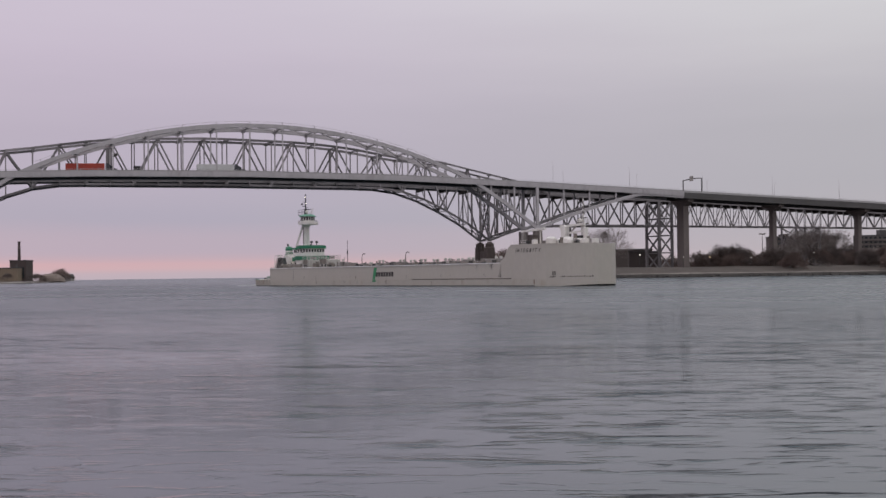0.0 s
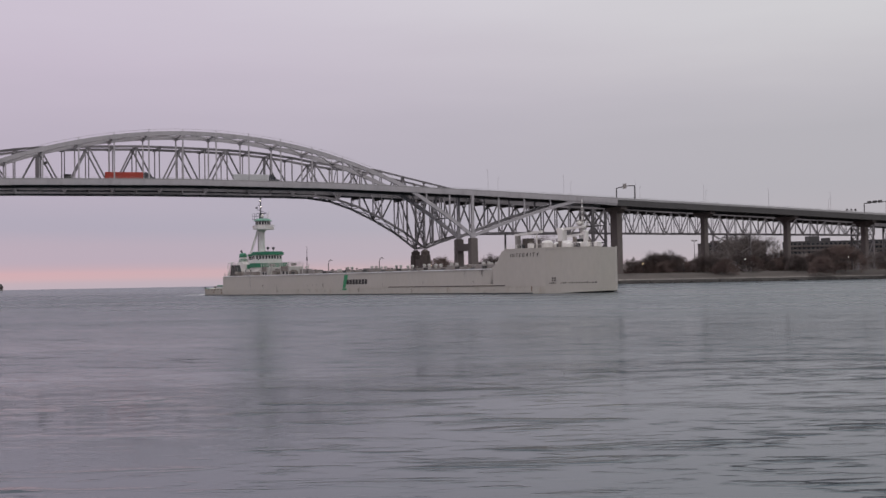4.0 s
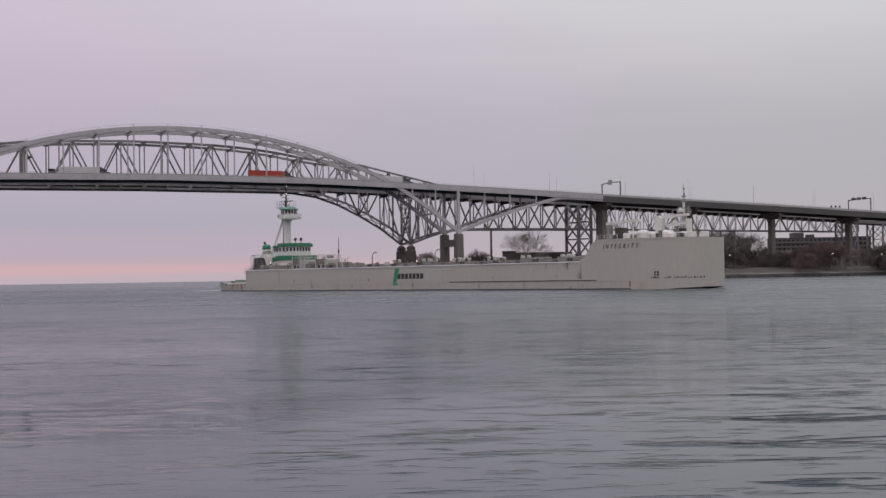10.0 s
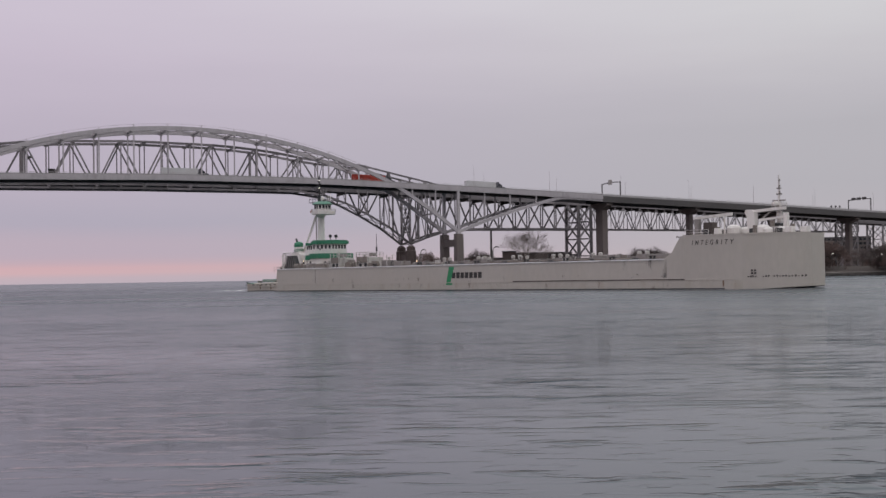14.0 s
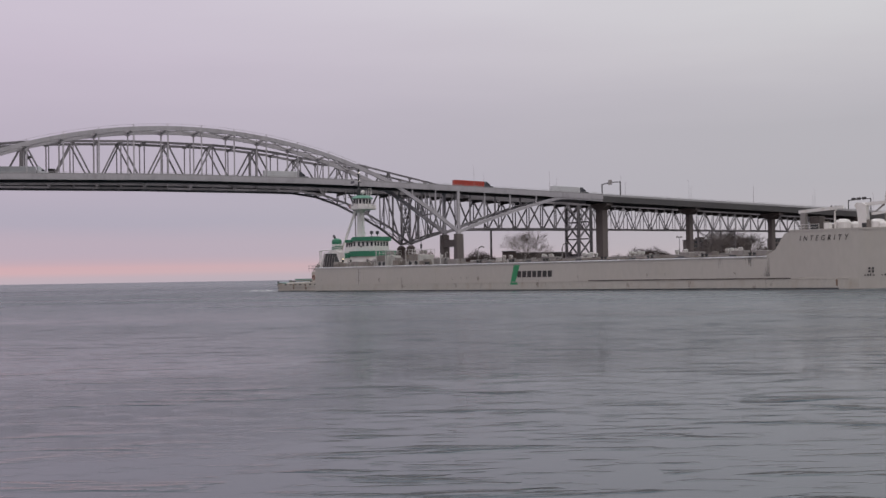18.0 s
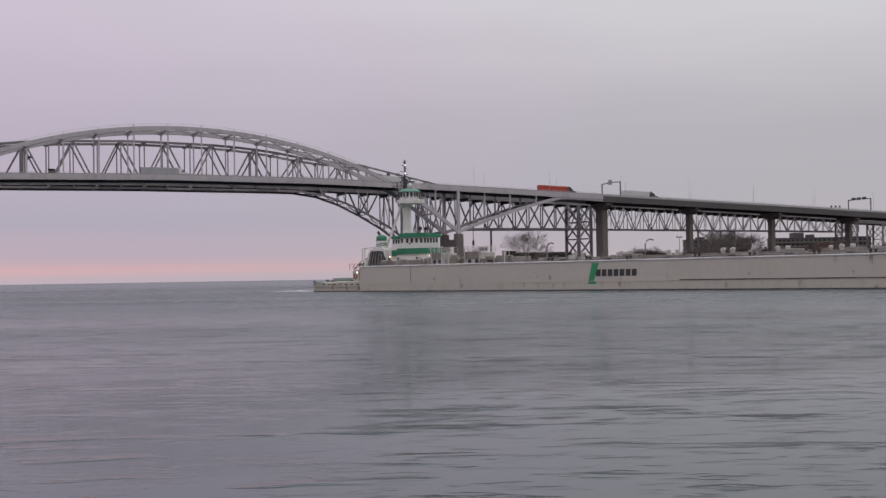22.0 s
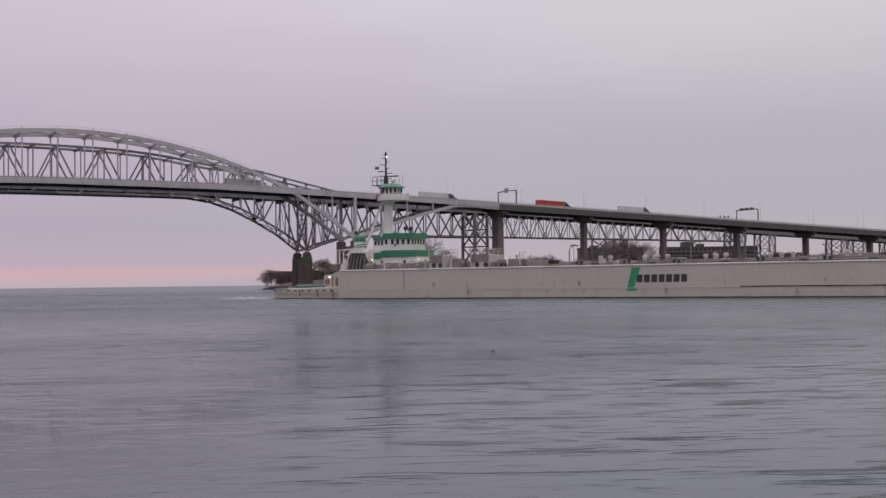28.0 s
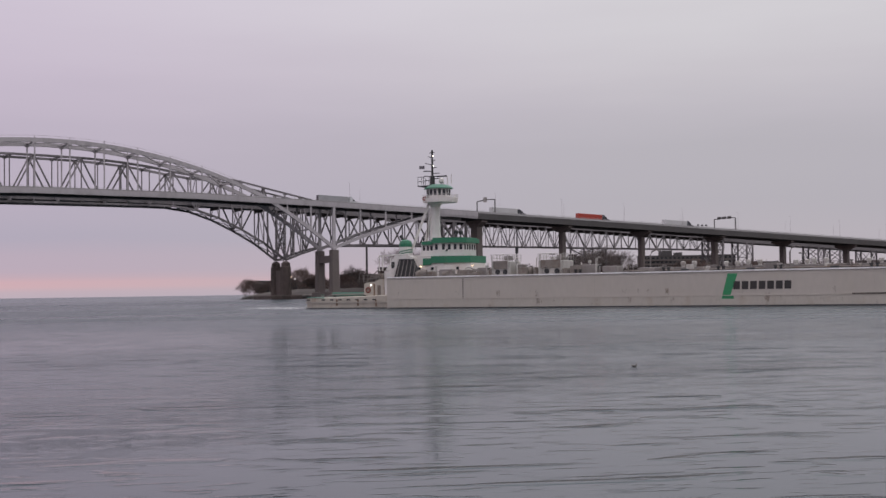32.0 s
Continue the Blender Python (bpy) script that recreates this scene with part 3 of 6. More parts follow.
#   ribs, hangers, bracing
for w in (0.0, FAR):
    ss = span(-132.5, 140.5, 3.5)
    bmr = loft(ss, lambda s: [(w - 0.55, rib_z(s) - 0.9 - 0.25 * (abs(s) / 140) ** 2), (w + 0.55, rib_z(s) - 0.9 - 0.25 * (abs(s) / 140) ** 2), (w + 0.55, rib_z(s) + 0.9), (w - 0.55, rib_z(s) + 0.9)])
    part("arch_rib", bmr, ARCH_STEEL, arch_bridge)
    for k in range(-6, 7):
        s = k * PANEL
        part("hanger", beam((s, w, road_z(s) + 0.4), (s, w, rib_z(s) - 0.85), 0.42, 0.6), ARCH_STEEL, arch_bridge)
        part("rib_lug", beam((s, w, rib_z(s) + 0.9), (s, w, rib_z(s) + 2.0), 0.3), ARCH_STEEL, arch_bridge)
        part("gusset", box(s - 0.9, s + 0.9, w - 0.6, w + 0.6, rib_z(s) - 1.3, rib_z(s) - 0.85), ARCH_STEEL, arch_bridge)
    for y in (w - 0.45, w + 0.45):
        part("rib_rail", tube([(s, y, rib_z(s) + 1.9) for s in span(-92, 100, 7.45)], 0.05), ARCH_STEEL, arch_bridge)
    for sgn in (-1, 1):
        off = 0 if sgn > 0 else 8
        for s in (116.4, 128.5):
            e = sgn * s + off
            part("spandrel_post", beam((e, w, rib_z(e) + 0.8), (e, w, road_z(e) - 1.85), 0.7), ARCH_STEEL, arch_bridge)
        e = sgn * 140.5 + off
        part("main_post", beam((e, w, 24.6), (e, w, road_z(e) - 1.85), 1.5, 1.3), ARCH_STEEL, arch_bridge)

        def leg_z(s):
            k = (s - 140.5) / (197 - 140.5)
            return 24.6 + (41.9 - 24.6) * (1.28 * k - 0.28 * k * k)
        part("outer_leg", loft([sgn * s + off for s in span(140.5, 197, 4)], lambda s: [(w - 0.55, leg_z(abs(s - off)) - 0.8), (w + 0.55, leg_z(abs(s - off)) - 0.8), (w + 0.55, leg_z(abs(s - off)) + 0.8), (w - 0.55, leg_z(abs(s - off)) + 0.8)]), ARCH_STEEL, arch_bridge)
        for s in (154.8, 168.8, 183.4):
            e = sgn * s + off
            part("spandrel_post", beam((e, w, leg_z(s) + 0.7), (e, w, road_z(e) - 1.85), 0.65), ARCH_STEEL, arch_bridge)
        part("haunch", side_prism([(sgn * 190, road_z(sgn * 190) - 1.85), (sgn * 222, road_z(sgn * 222) - 1.85), (sgn * 222, road_z(sgn * 222) - 3.0), (sgn * 207, road_z(sgn * 207) - 2.7), (sgn * 197 + off, leg_z(197) - 0.8)], w - 0.5, w + 0.5), ARCH_STEEL, arch_bridge)
for k in range(-6, 7):
    s = k * PANEL
    part("rib_strut", beam((s, 0.5, rib_z(s)), (s, FAR - 0.5, rib_z(s)), 0.8), ARCH_STEEL, arch_bridge)
    if k < 6:
        e = s + PANEL
        part("rib_brace", beam((s, 0.5, rib_z(s)), (e, FAR - 0.5, rib_z(e)), 0.45), ARCH_STEEL, arch_bridge)
        part("rib_brace", beam((s, FAR - 0.5, rib_z(s)), (e, 0.5, rib_z(e)), 0.45), ARCH_STEEL, arch_bridge)
for sgn in (-1, 1):
    for s in (116.4, 128.5, 154.8, 168.8):
        e = s if sgn > 0 else 8 - s
        z = rib_z(e) if s < 140 else 24.6 + 0.35 * (s - 140.5)
        part("cross_strut", beam((e, 0.3, z), (e, FAR - 0.3, z), 0.6), ARCH_STEEL, arch_bridge)
#   main piers and approach columns
for e in (-132.5, 140.5):
    pier = part("main_pier", box(e - 3.2, e + 3.2, -3.4, FAR + 3.4, -2, 3.2, 0.2), CONCRETE, arch_bridge)
    for w in (0.0, FAR):
        bmc = bmesh.new()
        rings = [[bmc.verts.new((e + x * k, w + y * k, z)) for x, y in ((-1.9, -1.5), (-1.5, -1.9), (1.5, -1.9), (1.9, -1.5), (1.9, 1.5), (1.5, 1.9), (-1.5, 1.9), (-1.9, 1.5))] for z, k in ((3.2, 1.12), (14, 1.05), (23.6, 1.0))]
        for A, B in zip(rings, rings[1:]):
            for i in range(8):
                bmc.faces.new((A[i], A[(i + 1) % 8], B[(i + 1) % 8], B[i]))
        bmc.faces.new(rings[0][::-1])
        bmc.faces.new(rings[-1])
        part("pier_shaft", bmc, CONCRETE, pier)
        part("bearing", box(e - 1.1, e + 1.1, w - 1.0, w + 1.0, 23.6, 25.0, 0.15), ARCH_STEEL, pier)
    part("pier_crossbeam", box(e - 1.5, e + 1.5, 2.2, FAR - 2.2, 17.5, 21.0, 0.1), CONCRETE, pier)
for sgn in (-1, 1):
    for i in range(9):
        s = sgn * (226.5 + 54.7 * i)
        top = road_z(s) - 3.15
        a, bw = (1.7, 3.4) if i == 0 else (1.25, 1.9)
        col = part("approach_column", box(s - a, s + a, FAR / 2 - bw, FAR / 2 + bw, 0, top - 2.6, 0.25), CONCRETE, arch_bridge)
        part("column_cap", box(s - a - 0.1, s + a + 0.1, 0.4, FAR - 0.4, top - 1.4, top, 0.1), CONCRETE, col)
        bmh = bmesh.new()
        A = [bmh.verts.new((s + x, y, top - 3.4)) for x, y in ((-a, FAR / 2 - bw), (a, FAR / 2 - bw), (a, FAR / 2 + bw), (-a, FAR / 2 + bw))]
        B = [bmh.verts.new((s + x, y, top - 1.4)) for x, y in ((-a, 1.2), (a, 1.2), (a, FAR - 1.2), (-a, FAR - 1.2))]
        for j in range(4):
            bmh.faces.new((A[j], A[(j + 1) % 4], B[(j + 1) % 4], B[j]))
        bmh.faces.new(A[::-1])
        bmh.faces.new(B)
        part("column_haunch", bmh, CONCRETE, col)

# the older cantilever truss bridge behind
truss_bridge = thing("truss_bridge", BRIDGE @ pose(-3.8, 40, 0), "older silver-grey steel cantilever truss bridge with latticed spans", "bridge")
OLD_W = 13.6
OLD_TOP = [(0, 68.9), (30, 68.3), (45, 67.4), (55, 66.4), (66, 65.0), (78, 62.8), (88, 61.6), (100, 60.8), (110, 59.7), (121, 57.2), (132, 54.8), (141, 52.9), (150, 50.9), (160, 48.2), (170, 44.6)]
OLD_TOP_WEST = [(0, 69.2), (30, 68.4), (54, 67.3), (66, 66.0), (78, 64.2), (88, 62.7), (110, 60.0), (135, 56.5), (155, 51.6)]
OLD_LOW = [(0, 46.9), (74, 46.5), (85, 45.6), (98, 41.6), (110, 36.0), (122, 29.5), (135, 19.9), (146, 24.0), (157, 27.0), (172, 27.8), (236, 27.8), (430, 26.4)]


def old_road(s):
    return curve_at([(-5 + a, b - 1.3) for a, b in PARAPET_TOP], s)


def old_top(s):
    if -155 <= s < 0:
        return curve_at(OLD_TOP_WEST, -s)
    s = abs(s)
    return curve_at(OLD_TOP, s) if s <= 168 else min(old_road(s) - 1.0, 51.6)


def old_low(s):
    return curve_at(OLD_LOW, abs(s))


part("deck", loft(span(-700, 700), lambda s: [(1.6, old_road(s) - 0.6), (OLD_W - 1.6, old_road(s) - 0.6), (OLD_W - 1.6, old_road(s)), (1.6, old_road(s))]), ASPHALT, truss_bridge)
for w in (1.3, OLD_W - 1.3):
    part("parapet", loft(span(-700, 700), lambda s: [(w - 0.25, old_road(s) - 0.9), (w + 0.25, old_road(s) - 0.9), (w + 0.2, old_road(s) + 1.0), (w - 0.2, old_road(s) + 1.0)]), OLD_STEEL, truss_bridge)
half = [10.8 * k for k in range(7)] + [64.8 + 11.7 * k for k in range(1, 7)] + [135 + 8.42 * k for k in range(1, 13)] + [236 + 5.39 * k for k in range(1, 37)]
NODES = [-v for v in half[:0:-1]] + half
MID = len(half) - 1
for i, a in enumerate(NODES):
    far = abs(a) > 236
    last_one = i == len(NODES) - 1
    b = a if last_one else NODES[i + 1]
    for w in (0.0, OLD_W):
        if not last_one:
            part("top_chord", beam((a, w, old_top(a)), (b, w, old_top(b)), 0.8, 0.5 if far else 1.1 if abs(a) < 100 else 0.8), OLD_STEEL, truss_bridge)
            part("bottom_chord", beam((a, w, old_low(a)), (b, w, old_low(b)), 0.7, 0.5 if far else 1.0), OLD_STEEL, truss_bridge)
            up = (i - MID) % 2 == 0
            p, q = ((a, w, old_low(a)), (b, w, old_top(b))) if up else ((a, w, old_top(a)), (b, w, old_low(b)))
            part("diagonal", beam(p, q, 0.36 if far else 0.55, 0.40 if far else 0.7), OLD_STEEL, truss_bridge)
        part("post", beam((a, w, old_low(a)), (a, w, old_top(a)), 0.24 if far else 0.42, 0.28 if far else 0.5), OLD_STEEL, truss_bridge)
        if not far:
            part("gusset", box(a - 0.9, a + 0.9, w - 0.4, w + 0.4, old_top(a) - 0.9, old_top(a) - 0.2), OLD_STEEL, truss_bridge)
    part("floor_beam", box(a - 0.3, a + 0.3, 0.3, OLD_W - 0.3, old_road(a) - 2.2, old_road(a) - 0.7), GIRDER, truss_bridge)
    part("bottom_strut", beam((a, 0.3, old_low(a)), (a, OLD_W - 0.3, old_low(a)), 0.4), OLD_STEEL, truss_bridge)
    if abs(a) < 100:
        part("portal_strut", beam((a, 0.3, old_top(a)), (a, OLD_W - 0.3, old_top(a)), 0.5), OLD_STEEL, truss_bridge)
    if not last_one and not far:
        part("lateral_brace", beam((a, 0.3, old_low(a)), (b, OLD_W - 0.3, old_low(b)), 0.3), OLD_STEEL, truss_bridge)
        part("lateral_brace", beam((a, OLD_W - 0.3, old_low(a)), (b, 0.3, old_low(b)), 0.3), OLD_STEEL, truss_bridge)
        if 66 <= abs(a) < 150:
            part("sway_brace", beam((a, 0.3, old_low(a)), (a, OLD_W - 0.3, old_top(a)), 0.3), OLD_STEEL, truss_bridge)
            part("sway_brace", beam((a, OLD_W - 0.3, old_low(a)), (a, 0.3, old_top(a)), 0.3), OLD_STEEL, truss_bridge)
for sgn in (-1, 1):
    for w in (0.0, OLD_W):
        part("portal_post", beam((sgn * 54.2, w, old_road(54.2) - 1.0), (sgn * 54.2, w, old_top(sgn * 54.2)), 0.9, 1.1 if sgn > 0 else 1.7), OLD_STEEL, truss_bridge)
    for a in (125.5, 130.4, 139.6, 144.5):
        z0, z1 = old_low(a), min(old_top(a), old_road(a) - 1.2)
        for w in (0.0, OLD_W):
            part("tower_post", beam((sgn * a, w, z0), (sgn * a, w, z1), 0.5, 0.6), OLD_STEEL, truss_bridge)
    for z in (26.0, 33.5, 41.0):
        part("sway_strut", beam((sgn * 135, 0.3, z), (sgn * 135, OLD_W - 0.3, z), 0.45), OLD_STEEL, truss_bridge)
        part("sway_brace", beam((sgn * 135, 0.3, z), (sgn * 135, OLD_W - 0.3, z + 7.5), 0.35), OLD_STEEL, truss_bridge)
        part("sway_brace", beam((sgn * 135, OLD_W - 0.3, z), (sgn * 135, 0.3, z + 7.5), 0.35), OLD_STEEL, truss_bridge)
    pier = part("river_pier", box(sgn * 135 - 10.5, sgn * 135 + 6.5, -6.5, OLD_W + 6, -3, 2.0, 0.4), OLD_CONCRETE, truss_bridge, "dark stone river pier")
    for w in (0.0, OLD_W):
        part("pier_shaft", lathe([(3.2, 1.3), (3.0, 9), (2.85, 16.3), (2.45, 16.6), (2.4, 18.4), (1.5, 18.8), (1.4, 19.3)], sgn * 135, w, 8), OLD_CONCRETE, pier)
    part("pier_wall", box(sgn * 135 - 1.2, sgn * 135 + 1.2, 2, OLD_W - 2, 1.3, 14.5, 0.1), OLD_CONCRETE, pier)


def tower(s0, s1, top, leg=0.8, thick=0.35):
    t_ = part("tower", box(s0 - 1.2, s1 + 1.2, -1.5, OLD_W + 1.5, 0.5, 3.6, 0.2), OLD_CONCRETE, truss_bridge)
    for s in (s0, s1):
        for w in (0.0, OLD_W):
            part("leg", beam((s, w, 3.6), (s, w, top), leg), OLD_STEEL, t_)
    n = max(1, round((top - 3.6) / 9))
    zs = [3.6 + (top - 3.6) * i / n for i in range(n + 1)]
    for z0, z1 in zip(zs, zs[1:]):
        for w in (0.0, OLD_W):
            part("brace", beam((s0, w, z0), (s1, w, z1), thick), OLD_STEEL, t_)
            part("brace", beam((s1, w, z0), (s0, w, z1), thick), OLD_STEEL, t_)
            part("brace", beam((s0, w, z1), (s1, w, z1), thick), OLD_STEEL, t_)
        for s in (s0, s1):
            part("brace", beam((s, 0, z0), (s, OLD_W, z1), 0.3), OLD_STEEL, t_)
            part("brace", beam((s, OLD_W, z0), (s, 0, z1), 0.3), OLD_STEEL, t_)
            part("brace", beam((s, 0, z1), (s, OLD_W, z1), 0.3), OLD_STEEL, t_)


for sgn in (-1, 1):
    for a, b in ((234, 242), (322, 338)):
        tower(min(sgn * a, sgn * b), max(sgn * a, sgn * b), old_top(a) if a < 300 else old_low(a), 1.25 if a < 300 else 0.8, 0.7 if a < 300 else 0.42)
    for a in (424, 449, 512, 532, 562, 600, 640):
        tower(min(sgn * a, sgn * (a + 5)), max(sgn * a, sgn * (a + 5)), old_road(sgn * a) - 2.4)
for w in (0.6, OLD_W - 0.6):
    for a, b in ((427, 700), (-700, -427)):
        part("plate_girder", loft(span(a, b, 20), lambda s: [(w - 0.3, old_road(s) - 2.4), (w + 0.3, old_road(s) - 2.4), (w + 0.3, old_road(s) - 0.62), (w - 0.3, old_road(s) - 0.62)]), OLD_STEEL, truss_bridge)


# ---- buildings and bridge furniture ----
BRICK = material("dark_brick", (0.068, 0.05, 0.047), 0.9, vary=0.2, scale=1.5, stain=(0.05, 0.04, 0.04), stain_amount=0.5)
GREYWALL = material("grey_wall", (0.085, 0.08, 0.08), 0.9, vary=0.15, scale=0.5, stain=(0.07, 0.06, 0.06), stain_amount=0.5)
PALEWALL = material("pale_wall", (0.30, 0.28, 0.26), 0.9, vary=0.15, scale=0.5)
BROWNWALL = material("brown_wall", (0.085, 0.07, 0.065), 0.9, vary=0.2, scale=0.5)
ROOFING = material("roofing", (0.07, 0.065, 0.065), 0.9, vary=0.25, scale=0.8)
PANE = material("dark_glass", (0.03, 0.035, 0.04), 0.15, vary=0.3, scale=0.5)
WARM = glow("warm_lamp", (1.0, 0.72, 0.38), 4.0)
COOL = glow("white_lamp", (1.0, 0.93, 0.82), 4.0)


def block(name, x, far, width, deep, z0, z1, wall, label, storeys=0, bays=0, turn=0.0, balcony=False, roofbits=(), pitched=False):
    """A building: walls, roof and, where they can be told apart, each window with its pane; balconies as slabs."""
    X, Y = ray_spot(x, far)
    b = thing(name, pose(X, Y, 0, 0, 0, turn), label, "building")
    part("wall", box(-width / 2, width / 2, 0, deep, z0, z1, 0.1), wall, b)
    if pitched:
        part("roof", side_prism([(-width / 2 - 0.4, z1), (width / 2 + 0.4, z1), (width / 2 - 1.5, z1 + 3.2), (-width / 2 + 1.5, z1 + 3.2)], -0.5, deep + 0.5), ROOFING, b)
    else:
        part("roof", box(-width / 2 - 0.3, width / 2 + 0.3, -0.3, deep + 0.3, z1, z1 + 0.7, 0.05), ROOFING, b)
    for x0, x1, h in roofbits:
        part("roof_house", box(x0, x1, 3, deep - 3, z1 + 0.7, z1 + h, 0.05), wall, b)
    if storeys:
        hs, bw = (z1 - z0) / storeys, width / bays
        wm, pm = None, None
        for r in range(storeys):
            for c in range(bays):
                if wm is None:
                    wm = bpy.data.meshes.new("window")
                    t_ = box(-bw * 0.36, bw * 0.36, -0.12, 0.1, 0, hs * 0.55)
                    t_.to_mesh(wm)
                    t_.free()
                    wm.materials.append(CONCRETE)
                    pm = bpy.data.meshes.new("pane")
                    t_ = box(-bw * 0.31, bw * 0.31, -0.16, 0.0, 0.12, hs * 0.55 - 0.12)
                    t_.to_mesh(pm)
                    t_.free()
                    pm.materials.append(PANE)
                w_ = link_mesh("window", wm, None, b)
                w_.location = (-width / 2 + bw * (c + 0.5), 0, z0 + hs * (r + 0.3))
                link_mesh("pane", pm, None, w_)
            if balcony:
                r and part("balcony", box(-width / 2 + 1, width / 2 - 1, -1.3, 0, z0 + hs * r - 0.15, z0 + hs * r + 0.7), CONCRETE, b)
    return b


block("apartment_building", 1440, 905, 60, 16, 1.5, 27, GREYWALL, "long grey apartment block with rows of balconies behind bare trees", 8, 18, 0, True, ((-14, -6, 4.5), (-2, 2, 3.0)))
block("apartment_building", 1524, 930, 16, 16, 1.5, 28, GREYWALL, "grey apartment block beside a larger one", 8, 5, 0, True)
block("office_building", 1274, 850, 44, 18, 4, 25.5, BROWNWALL, "dark brown block of flats behind bare trees", 7, 12, 0, False, ((-14, -10, 2.2),))
block("warehouse", 958, 735, 37, 20, 3, 16.0, BROWNWALL, "long dark brown warehouse on the far bank", 0, 0, 0)
block("warehouse", 858, 735, 24, 20, 3, 13.2, BRICK, "low dark brick warehouse on the far bank", 0, 0, 0)
block("brick_house", 902, 730, 8, 10, 3, 17.0, BRICK, "square dark brick building between warehouses")
block("shed", 1000, 690, 18, 10, 3, 13.8, BROWNWALL, "dark brown shed under the old bridge")
block("house", 1160, 700, 13, 9, 3, 7.0, GREYWALL, "low house among bare trees", 2, 5, 0, False, (), True)
block("house", 1200, 700, 8, 8, 3, 6.4, BRICK, "small brick house on the bank", 2, 3, 0, False, (), True)
block("house", 738, 760, 14, 8, 3, 7.0, GREYWALL, "low pale-roofed house beyond the old pier", 1, 4, 0, False, (), True)
block("house", 775, 800, 16, 8, 3, 8.5, BRICK, "low brick house beyond the bridges", 2, 5, 0, False, (), True)
block("house", 700, 790, 20, 8, 3, 8.0, BRICK, "low brown house beyond the old pier", 2, 6, 0, False, (), True)
for x in (1600, 1650, 1700, 1760, 1810):
    block("house", x, 900, 22, 12, 4, 13 + (x % 70) / 10, (GREYWALL, BRICK, PALEWALL)[x % 3], "town house behind the riverbank trees", 3, 7, 0, False, (), True)
# plant with a chimney on the near shore beyond the bridge
plant_house = block("pump_house", -130, 955, 13.5, 14, 1.5, 18.0, BRICK, "dark brick pump house with a tall chimney", 0)
part("chimney", lathe([(1.35, 14), (1.15, 24), (1.0, 33.0), (1.2, 33.1), (1.2, 33.9)], -1.0, 5, 14), BRICK, plant_house, "tall dark brick chimney")
for x0 in (-5.5, -1.5, 2.5):
    part("window", box(x0, x0 + 2.6, -0.12, 0.1, 4, 13), PANE, plant_house)
TAN = material("tan_siding", (0.19, 0.145, 0.105), 0.85, vary=0.15, scale=0.6, stain=(0.15, 0.11, 0.08), stain_amount=0.5, streak=2)
block("shed", -152, 945, 18, 10, 1.5, 12.0, TAN, "tan-sided shed beside the pump house", 0, 0, 0)
part("pilaster", box(-1.4, -0.2, -0.25, 0.1, 1.5, 15.5, 0.05), GREYWALL, plant_house, "pale grey pilaster")
X, Y = ray_spot(-66, 990)
mound = thing("gravel_mound", pose(X, Y, 1.2), "tan gravel heap behind bushes near the point", "gravel heap")
bmm = lathe([(9.6, -0.4), (8.6, 2.4), (6.8, 4.6), (4.2, 6.0), (1.0, 6.6)], n=22)
for v in bmm.verts:
    v.co.x *= 1.15
    v.co += Vector((noise.noise(v.co * 0.3), 0, noise.noise(v.co * 0.25 + Vector((9, 0, 0))))) * 1.1
HEAP = material("heap_gravel", (0.17, 0.135, 0.118), 0.95, vary=0.3, scale=0.6, stain=(0.09, 0.065, 0.058), stain_amount=0.8)
part("heap", bmm, HEAP, mound)
block("boat_house", -40, 1130, 9, 9, 1.0, 4.5, PALEWALL, "small pale boat house at the water", 0, 0, 0, False, (), True)


def bank_lamp(x, far, high, mat, z=4.8):
    X, Y = ray_spot(x, far)
    b = thing("street_lamp", pose(X, Y, z), "lit street lamp on a slim grey post", "street lamp", "bank lamps")
    part("post", lathe([(0.12, 0), (0.07, high)], n=8), GIRDER, b)
    part("arm", beam((0, 0, high), (0, -0.8, high + 0.2), 0.09), GIRDER, b)
    part("lamp_head", lathe([(0.1, high - 0.02), (0.19, high + 0.08), (0.12, high + 0.2)], 0, -0.8, 8), mat, b, "glowing lamp head")


for x, far, high, mat in ((1112, 625, 5.0, WARM), (1183, 630, 4.5, COOL), (1291, 630, 6.5, COOL), (1473, 628, 6.5, COOL), (1066, 615, 5, COOL), (737, 600, 6, WARM), (744, 605, 5, COOL), (990, 620, 6.5, COOL), (1560, 630, 6, COOL), (1640, 620, 6, WARM)):
    bank_lamp(x, far, high, mat)

# lone chimney stack and floodlight mast
X, Y = ray_spot(869.5, 740)
stack = thing("chimney_stack", pose(X, Y, 3), "slim dark steel chimney stack", "chimney")
part("shaft", lathe([(0.75, 0), (0.6, 27.5), (0.7, 27.6), (0.7, 28.2)], n=12), GIRDER, stack)
for x, far, high in ((1203, 760, 22), (1668, 760, 21)):
    X, Y = ray_spot(x, far)
    mast = thing("floodlight_mast", pose(X, Y, 3), "tall floodlight mast with four lamps", "light mast")
    part("pole", lathe([(0.25, 0), (0.12, high)], n=8), GIRDER, mast)
    part("crossarm", beam((-1.8, 0, high), (1.8, 0, high), 0.2), GIRDER, mast)
    for k in (-1.6, -0.6, 0.6, 1.6):
        part("floodlight", box(k - 0.35, k + 0.35, -0.3, 0.2, high + 0.1, high + 0.8, 0.05), PALEWALL, mast)


def on_arch(s, w):
    """Pose on the arch bridge's road at s along and w across it."""
    return BRIDGE @ pose(s, w, road_z(s))


